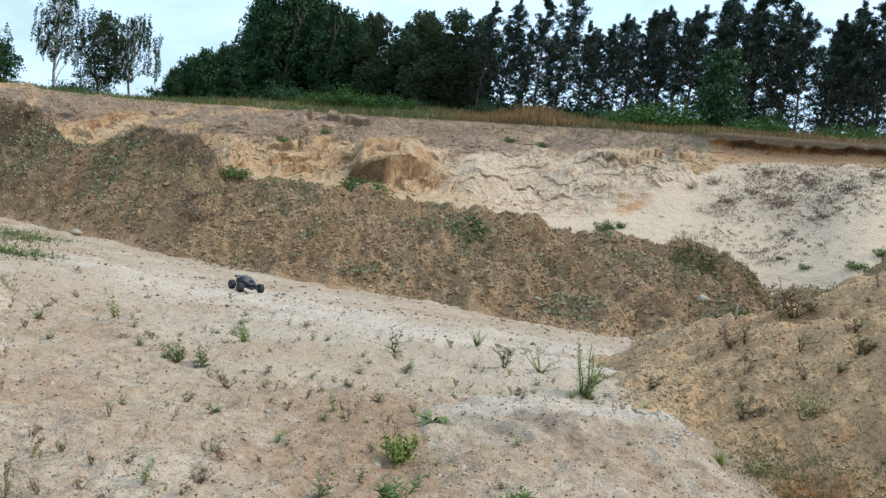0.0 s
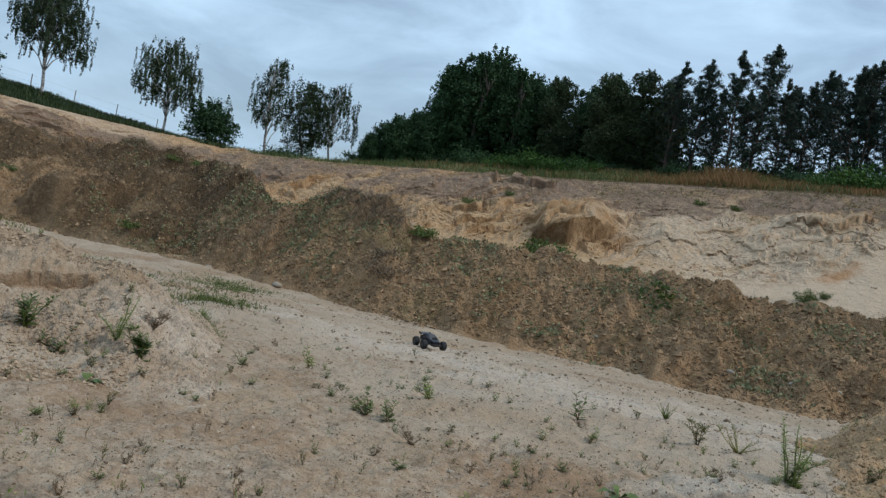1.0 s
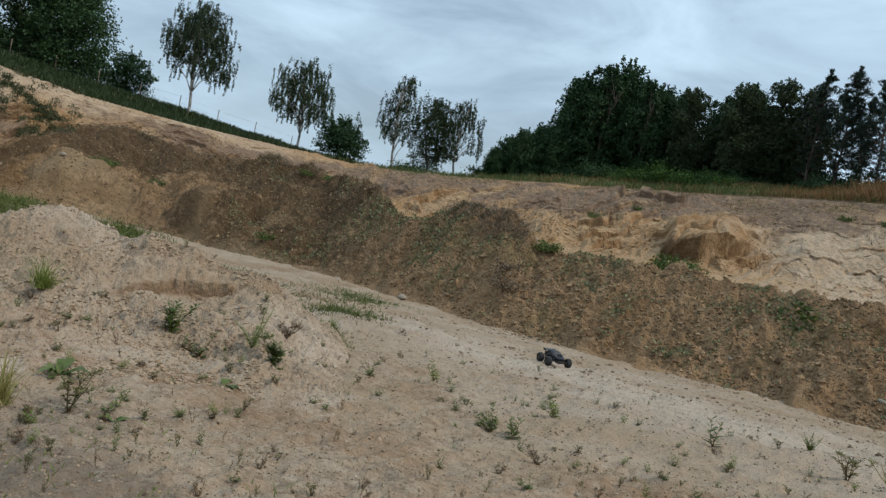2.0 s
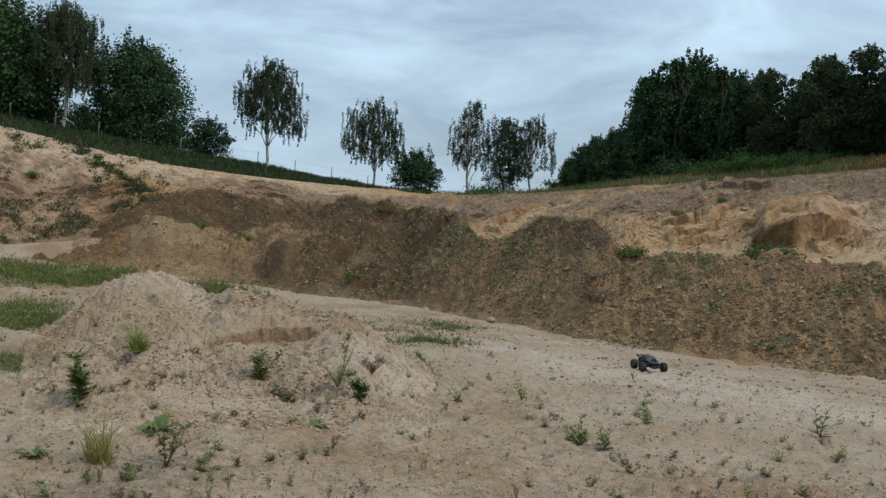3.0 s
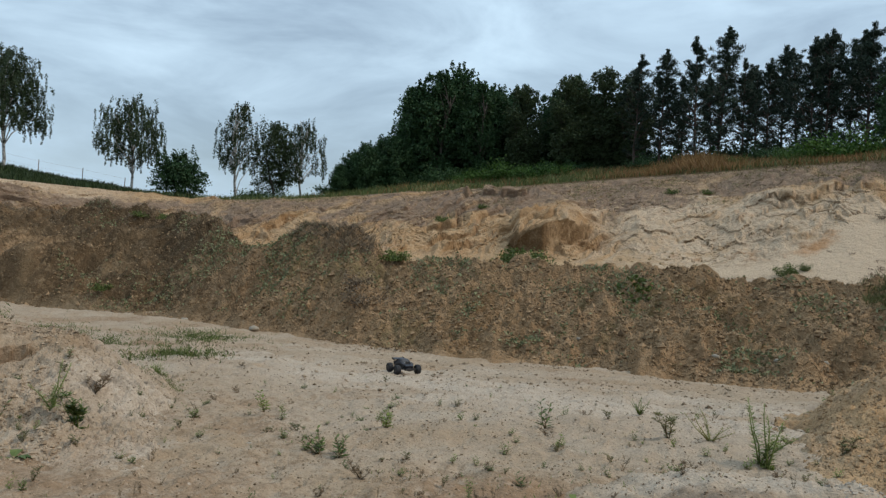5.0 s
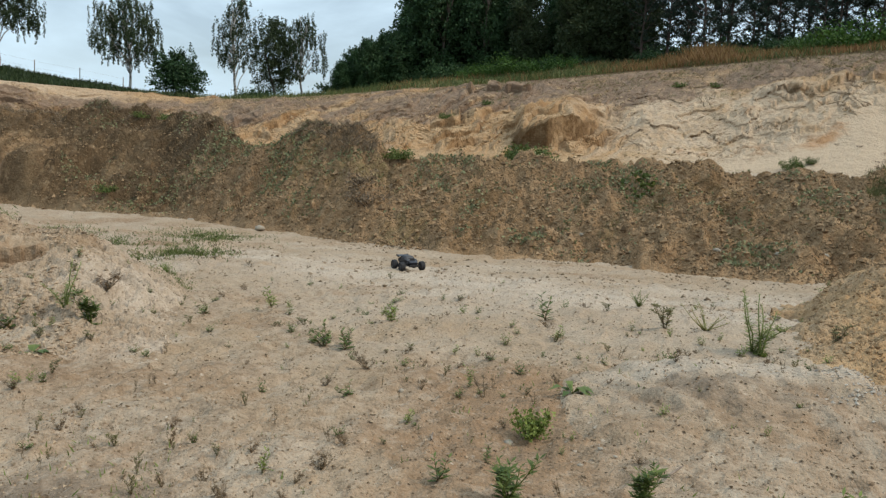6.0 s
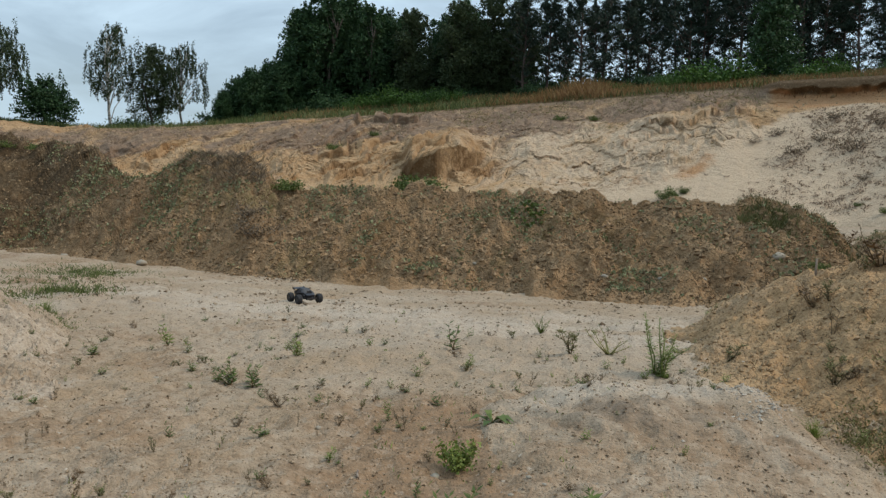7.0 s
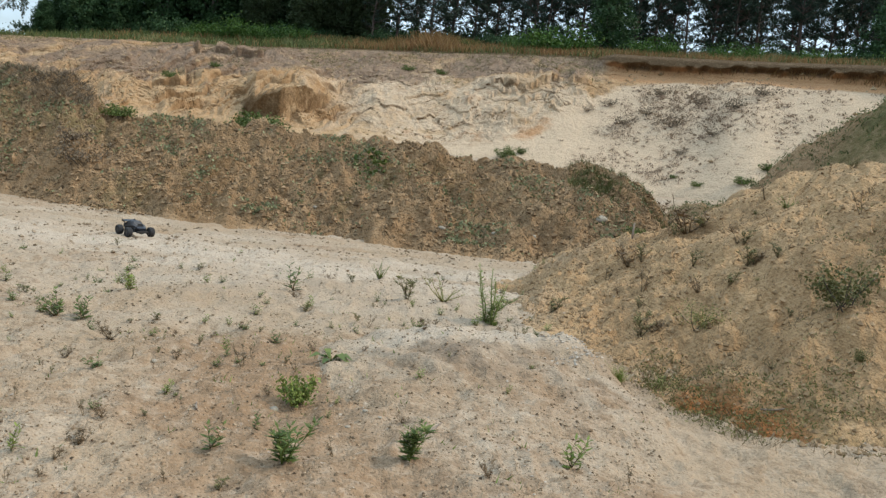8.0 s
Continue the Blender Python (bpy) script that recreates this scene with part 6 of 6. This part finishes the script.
# bushes on the long heap and the pit face
frng = np.random.default_rng(29)
FACE_SPOTS = []
for k in range(130):
    if k % 2:
        f = frng.uniform(0.35, 0.95)
        a, size = -54.5 + 5.5 * float(smooth(1.0, 0.25, np.array(f))) + frng.normal() * 0.45, frng.uniform(0.3, 0.6)
    else:
        a, f, size = frng.uniform(-61, -49.5), frng.uniform(0.06, 0.95), frng.uniform(0.12, 0.36)
    FACE_SPOTS.append((a, float(along(a, BENCH, 1)) * (1 - f) + float(along(a, RIM, 1)) * f, size, frng.uniform(0, 360)))
face = shrub(81, 1.0, 0.7, M_DARKWEED, "bush", 0.10, 700)
settle(face, [(-7.4, 30.6, 1.0, 0), (-6.3, 30.2, 1.25, 60), (-5.2, 30.4, 0.8, 100), (-15.4, 24.2, 0.7, 20), (-35.3, 29.9, 0.55, 50), (-47.0, 37, 0.9, 0), (-46.2, 38, 0.7, 80), (-43.1, 37, 0.7, 30), (-31.6, 33.5, 0.5, 30),
              (-33.2, 35, 0.55, 120), (-56.6, 46, 0.7, 10), (20.9, 19.6, 0.4, 10), (-12.4, 37.5, 0.6, 40), (3.6, 40.4, 0.55, 10), (6.0, 39.8, 0.5, 60), (-9.5, 39.5, 0.5, 90),
              (27.5, 27, 0.5, 0), (29, 28, 0.5, 80), (31, 26.5, 0.6, 140), (24.6, 27.6, 0.35, 10), (23.0, 28.6, 0.25, 40)], "low dark green bush on the slope", "bushes of the slopes")
upright = shrub(86, 0.75, 1.0, M_DARKWEED, "bush", 0.08, 1300)
settle(upright, [(11.2, 29.9, 0.62, 30), (12.3, 30.5, 0.55, 70), (11.7, 30.1, 0.4, 10)], "round tuft of green weeds on the pale sand slope", "bushes of the slopes")
scrub = shrub(87, 1.0, 0.75, M_SCRUB, "scrub_bush", 0.13, 520, 4)
settle(scrub, FACE_SPOTS, "small dark olive bush on the steep pit face", "bushes of the slopes")
soft = shrub(83, 0.8, 1.0, M_OLIVE, "bushy_weed", 0.075, 800)
settle(soft, [(34.5, 6.88, 0.42, 0), (36.1, 6.37, 0.28, 60), (25.4, 10.15, 0.34, 100), (24.9, 10.2, 0.3, 200), (40.2, 6.6, 0.35, 10), (30.4, 9.5, 0.18, 50), (28.6, 9.9, 0.16, 90), (19.6, 21.9, 0.5, 0), (21.3, 21.6, 0.4, 70), (24.6, 22.0, 0.4, 0), (25.5, 21.4, 0.5, 50), (26.6, 20.8, 0.6, 90), (27.6, 20.4, 0.5, 10), (28.5, 20.0, 0.6, 70), (29.8, 19.4, 0.5, 20), (31, 19.6, 0.6, 140), (26, 22.6, 0.5, 200)], "soft olive-green bushy weed on the orange heap", WEEDS)
fresh = shrub(84, 0.8, 1.0, M_WEED, "bushy_weed", 0.12, 620)
settle(fresh, [(-1.0, 4.63, 0.21, 0), (-0.2, 4.9, 0.12, 70), (12.2, 7.3, 0.25, 30), (3.5, 9.4, 0.2, 10), (-36.9, 7.4, 0.16, 50), (21.4, 6.15, 0.13, 20)], "dense fresh green bushy weed in the sand", WEEDS)
straw = shrub(85, 1.1, 1.0, M_YELLOW, "yellowing_weed", 0.06, 700)
settle(straw, [(26.1, 7.19, 0.3, 0), (29.3, 7.7, 0.16, 60)], "bushy yellowing weed on the orange heap", WEEDS)
dead = shrub(82, 1.1, 0.8, M_DRYLIGHT, "dead_bush", 0.07, 420)
settle(dead, [(-17.4, 21.7, 1.05, 0), (-17.9, 22.2, 0.8, 50), (-38.0, 37.5, 0.9, 20), (-43.8, 42, 1.0, 70), (19.2, 33.5, 0.8, 0), (20.6, 34.2, 0.7, 50), (22.4, 33, 0.9, 100), (24.0, 34.5, 0.7, 30), (18.0, 35.4, 0.6, 90), (21.4, 36, 0.7, 10),
              (26.2, 33, 0.8, 60), (25.2, 31.2, 0.6, 0), (28.0, 34, 0.8, 0), (16.6, 34.8, 0.5, 40), (23.2, 30.6, 0.5, 40)], "dried brown bush on the slope", "bushes of the slopes")


# ---- stones, sticks, fence ----
def stone(seed, size, flat=0.65):
    r = np.random.default_rng(seed)
    bm = bmesh.new()
    bmesh.ops.create_icosphere(bm, subdivisions=2, radius=1.0)
    for v in bm.verts:
        n = noise.noise(v.co * 1.3 + Vector((seed * 3.1, 0, 0)))
        v.co = Vector((v.co.x * 1.2, v.co.y * 0.9, v.co.z * flat)) * (1 + 0.35 * n) * size
        v.co.z = max(v.co.z, -0.4 * size)
    return new("stone", finish("stone", bm, M_STONE))


for k, (az, r, size) in enumerate([(-25.0, 23.1, .13), (-29.8, 26.1, .11), (-1.82, 19.5, .07), (7.35, 18.5, .08), (11.2, 18.46, .07), (18.61, 19.9, .16), (-2.5, 4.52, .028), (4.0, 4.37, .014), (2.9, 4.2, .014), (-6.2, 20.3, .06),
                                   (14.0, 18.6, .07), (5.1, 4.3, .012), (-22.4, 7.0, .025), (-11, 5.3, .02), (9.2, 18.8, .06), (-48.9, 36.6, .14), (-26.3, 5.0, .018)]):
    ob = stone(100 + k, size)
    ob.matrix_basis = pose(*spot(az, r, -size * 0.2), 0, 0, k * 47)
    tagged(ob, "pale rounded stone lying on the soil", "stone", "stones of the pit")

M_WOOD = bark_material("weathered wood", (0.26, 0.20, 0.15), (0.14, 0.10, 0.075), 20.0, (1, 1, 0.2))
for k, (az, r, length, turn) in enumerate([(9.2, 4.13, 0.15, 60), (31.8, 5.86, 0.22, -20), (8.3, 6.58, 0.16, 10), (-8, 4.4, 0.12, 120)]):
    bm = bmesh.new()
    tube(bm, limb_path(np.random.default_rng(k), (-length / 2, 0, 0), (1, 0, 0.02), length, 0.0, 4), [0.006, 0.007, 0.006, 0.005, 0.003], 5)
    ob = tagged(new("stick", finish("stick", bm, M_WOOD)), "thin weathered stick lying on the sand", "stick", "sticks on the sand")
    ob.matrix_basis = pose(*spot(az, r, -0.008), 0, 0, turn)
bm = bmesh.new()
tube(bm, [(0, 0, -0.1), (0, 0, 0.08), (0.005, 0, 0.2)], [0.014, 0.014, 0.012], 6)
stake = tagged(new("stake", finish("stake", bm, M_WOOD)), "short wooden stake stuck in the heap", "stake")
stake.matrix_basis = pose(*spot(20.9, 10.4))

fence = empty("fence", "wire fence on thin wooden posts along the field", "fence")
tops = []
for az in np.arange(-58, -32, 2.6):
    x, y = at(az, float(along(az, RIM, 1)) + 8.5)
    z = float(ground_height(np.array([x]), np.array([y]))[0])
    bm = bmesh.new()
    tube(bm, [(x, y, z - 0.3), (x, y, z + 0.6), (x + 0.02, y, z + 1.1)], [0.035, 0.03, 0.03], 7)
    part("post", finish("post", bm, M_WOOD), fence)
    tops.append((x, y, z))
for h in (0.55, 1.0):
    bm = bmesh.new()
    tube(bm, [(x, y, z + h) for x, y, z in tops], [0.003] * len(tops), 4)
    part("wire", finish("wire", bm, M_BARK), fence, "thin dark wire")


# ---- the toy truck ----
def plain(name, colour, rough=0.5, metal=0.0, grain=60.0):
    m, nt, bsdf = shader(name)
    geo = node(nt, "ShaderNodeTexCoord").outputs["Object"]
    v = noise_of(nt, grain, 4, 0.65, geo)
    dusty = tuple(c * 0.8 + 0.2 * d for c, d in zip(colour, (0.30, 0.25, 0.19)))
    nt.links.new(mix(nt, ramp(nt, v, 0.5, 0.75, 0.0, 0.6), colour, dusty), bsdf.inputs["Base Color"])
    bsdf.inputs["Roughness"].default_value, bsdf.inputs["Metallic"].default_value = rough, metal
    return m


M_RUBBER = plain("dusty black rubber", (0.018, 0.018, 0.02), 0.85)
M_SHELL = plain("black and dark blue shell", (0.011, 0.012, 0.018), 0.45)
M_PANEL = plain("dark grey plastic", (0.035, 0.035, 0.038), 0.5)
M_RIM = plain("black rim", (0.028, 0.028, 0.03), 0.4)
M_STEEL = plain("dull dark steel", (0.10, 0.10, 0.105), 0.5, 0.8)


def slab(bm, points, x0, x1):
    """A prism: a profile in y, z drawn out from x0 to x1 and eased at its edges."""
    left = [bm.verts.new((x0, y, z)) for y, z in points]
    right = [bm.verts.new((x1, y, z)) for y, z in points]
    bm.faces.new(left)
    bm.faces.new(right[::-1])
    for i in range(len(points)):
        j = (i + 1) % len(points)
        bm.faces.new((left[i], left[j], right[j], right[i]))


def eased(name, bm, material, width=0.006):
    bmesh.ops.recalc_face_normals(bm, faces=bm.faces)
    bmesh.ops.bevel(bm, geom=list(bm.edges), offset=width, segments=2, affect="EDGES")
    return finish(name, bm, material, False)


truck = empty("toy_truck", "black radio-controlled truck with big knobbly tyres on the sand", "toy truck")
bm = bmesh.new()
slab(bm, [(-0.21, 0.085), (0.20, 0.085), (0.215, 0.105), (0.20, 0.115), (-0.20, 0.115)], -0.075, 0.075)
part("chassis", eased("chassis", bm, M_PANEL), truck, "dark plastic chassis plate")
bm = bmesh.new()
slab(bm, [(-0.25, 0.125), (0.26, 0.125), (0.275, 0.165), (0.17, 0.195), (0.10, 0.205), (0.04, 0.262), (-0.09, 0.266), (-0.16, 0.215), (-0.25, 0.205)], -0.105, 0.105)
for v in bm.verts:
    if v.co.z > 0.235:
        v.co.x *= 0.74
    if v.co.y > 0.2:
        v.co.x *= 0.75
body = part("body", eased("body", bm, M_SHELL, 0.009), truck, "black and dark blue shell")
bm = bmesh.new()
slab(bm, [(0.046, 0.253), (0.096, 0.206), (0.101, 0.210), (0.050, 0.260)], -0.068, 0.068)
part("windscreen", eased("windscreen", bm, M_PANEL, 0.001), body, "dark tinted screen")
for side in (-1, 1):
    bm = bmesh.new()
    slab(bm, [(0.13, 0.10), (0.255, 0.10), (0.255, 0.13), (0.13, 0.13)] if side > 0 else [(-0.25, 0.10), (-0.13, 0.10), (-0.13, 0.13), (-0.25, 0.13)], -0.03, 0.03)
    part("gearbox", eased("gearbox", bm, M_PANEL), truck)
    bm = bmesh.new()
    slab(bm, [(side * 0.145, 0.12), (side * 0.155, 0.12), (side * 0.16, 0.235), (side * 0.15, 0.235)], -0.06, 0.06)
    part("shock_tower", eased("shock_tower", bm, M_RIM, 0.003), truck)
bm = bmesh.new()
slab(bm, [(-0.30, 0.236), (-0.20, 0.226), (-0.195, 0.234), (-0.295, 0.256)], -0.11, 0.11)
wing = part("wing", eased("wing", bm, M_SHELL, 0.003), truck, "wide black rear wing")
for side in (-1, 1):
    bm = bmesh.new()
    slab(bm, [(-0.305, 0.222), (-0.195, 0.215), (-0.195, 0.245), (-0.305, 0.268)], side * 0.11 - 0.003, side * 0.11 + 0.003)
    part("end_plate", eased("end_plate", bm, M_SHELL, 0.001), wing)
    bm = bmesh.new()
    tube(bm, [(side * 0.045, -0.20, 0.19), (side * 0.045, -0.24, 0.234)], [0.006, 0.006], 6)
    part("wing_mount", finish("wing_mount", bm, M_PANEL), wing)
bm = bmesh.new()
slab(bm, [(0.25, 0.075), (0.295, 0.095), (0.30, 0.125), (0.285, 0.125), (0.25, 0.10)], -0.10, 0.10)
part("bumper", eased("bumper", bm, M_PANEL), truck, "black front bumper")
for sx in (-1, 1):
    for sy in (-1, 1):
        bm = bmesh.new()
        tube(bm, [(sx * 0.05, sy * 0.165, 0.225), (sx * 0.085, sy * 0.17, 0.16), (sx * 0.115, sy * 0.175, 0.105)], [0.013, 0.013, 0.009], 8)
        part("shock", finish("shock", bm, M_STEEL), truck, "steel shock absorber")
        bm = bmesh.new()
        tube(bm, [(sx * 0.03, sy * 0.175, 0.10), (sx * 0.17, sy * 0.175, 0.088)], [0.010, 0.008], 6)
        part("arm", finish("arm", bm, M_PANEL), truck)
        bm = bmesh.new()
        seg, rad = 28, 0.086
        profile = [(-0.045, 0.052), (-0.047, 0.072), (-0.036, 0.083), (0, rad), (0.036, 0.083), (0.047, 0.072), (0.045, 0.052)]
        rings = [[bm.verts.new((px, pr * math.cos(k * math.tau / seg), pr * math.sin(k * math.tau / seg))) for px, pr in profile] for k in range(seg)]
        for k in range(seg):
            for j in range(len(profile) - 1):
                bm.faces.new((rings[k][j], rings[k][j + 1], rings[(k + 1) % seg][j + 1], rings[(k + 1) % seg][j]))
        for k in range(18):
            for row in (-1, 0, 1):
                m = Matrix.Rotation((k + 0.5 * (row % 2)) * math.tau / 18, 4, "X") @ Matrix.Translation((row * 0.027, 0, rad - 0.003 - 0.004 * abs(row))) @ Matrix.Diagonal((0.019, 0.014, 0.012, 1))
                bmesh.ops.create_cube(bm, size=1.0, matrix=m)
        wheel = part("wheel", finish("wheel", bm, M_RUBBER, False), truck, "big knobbly black tyre")
        wheel.location = (sx * 0.205, sy * 0.175, 0.089)
        bm = bmesh.new()
        bmesh.ops.create_cone(bm, cap_ends=True, segments=20, radius1=0.054, radius2=0.054, depth=0.07, matrix=Matrix.Rotation(math.pi / 2, 4, "Y"))
        for k in range(6):
            m = Matrix.Rotation(k * math.tau / 6, 4, "X") @ Matrix.Translation((sx * 0.036, 0, 0.026)) @ Matrix.Diagonal((0.008, 0.014, 0.045, 1))
            bmesh.ops.create_cube(bm, size=1.0, matrix=m)
        part("rim", finish("rim", bm, M_RIM, False), wheel, "black spoked rim")
tx, ty, tz = spot(-13.6, 13.3)
truck.matrix_basis = pose(tx, ty, tz - 0.003, 0, 0, 180 + 40) @ Matrix.Scale(0.88, 4)
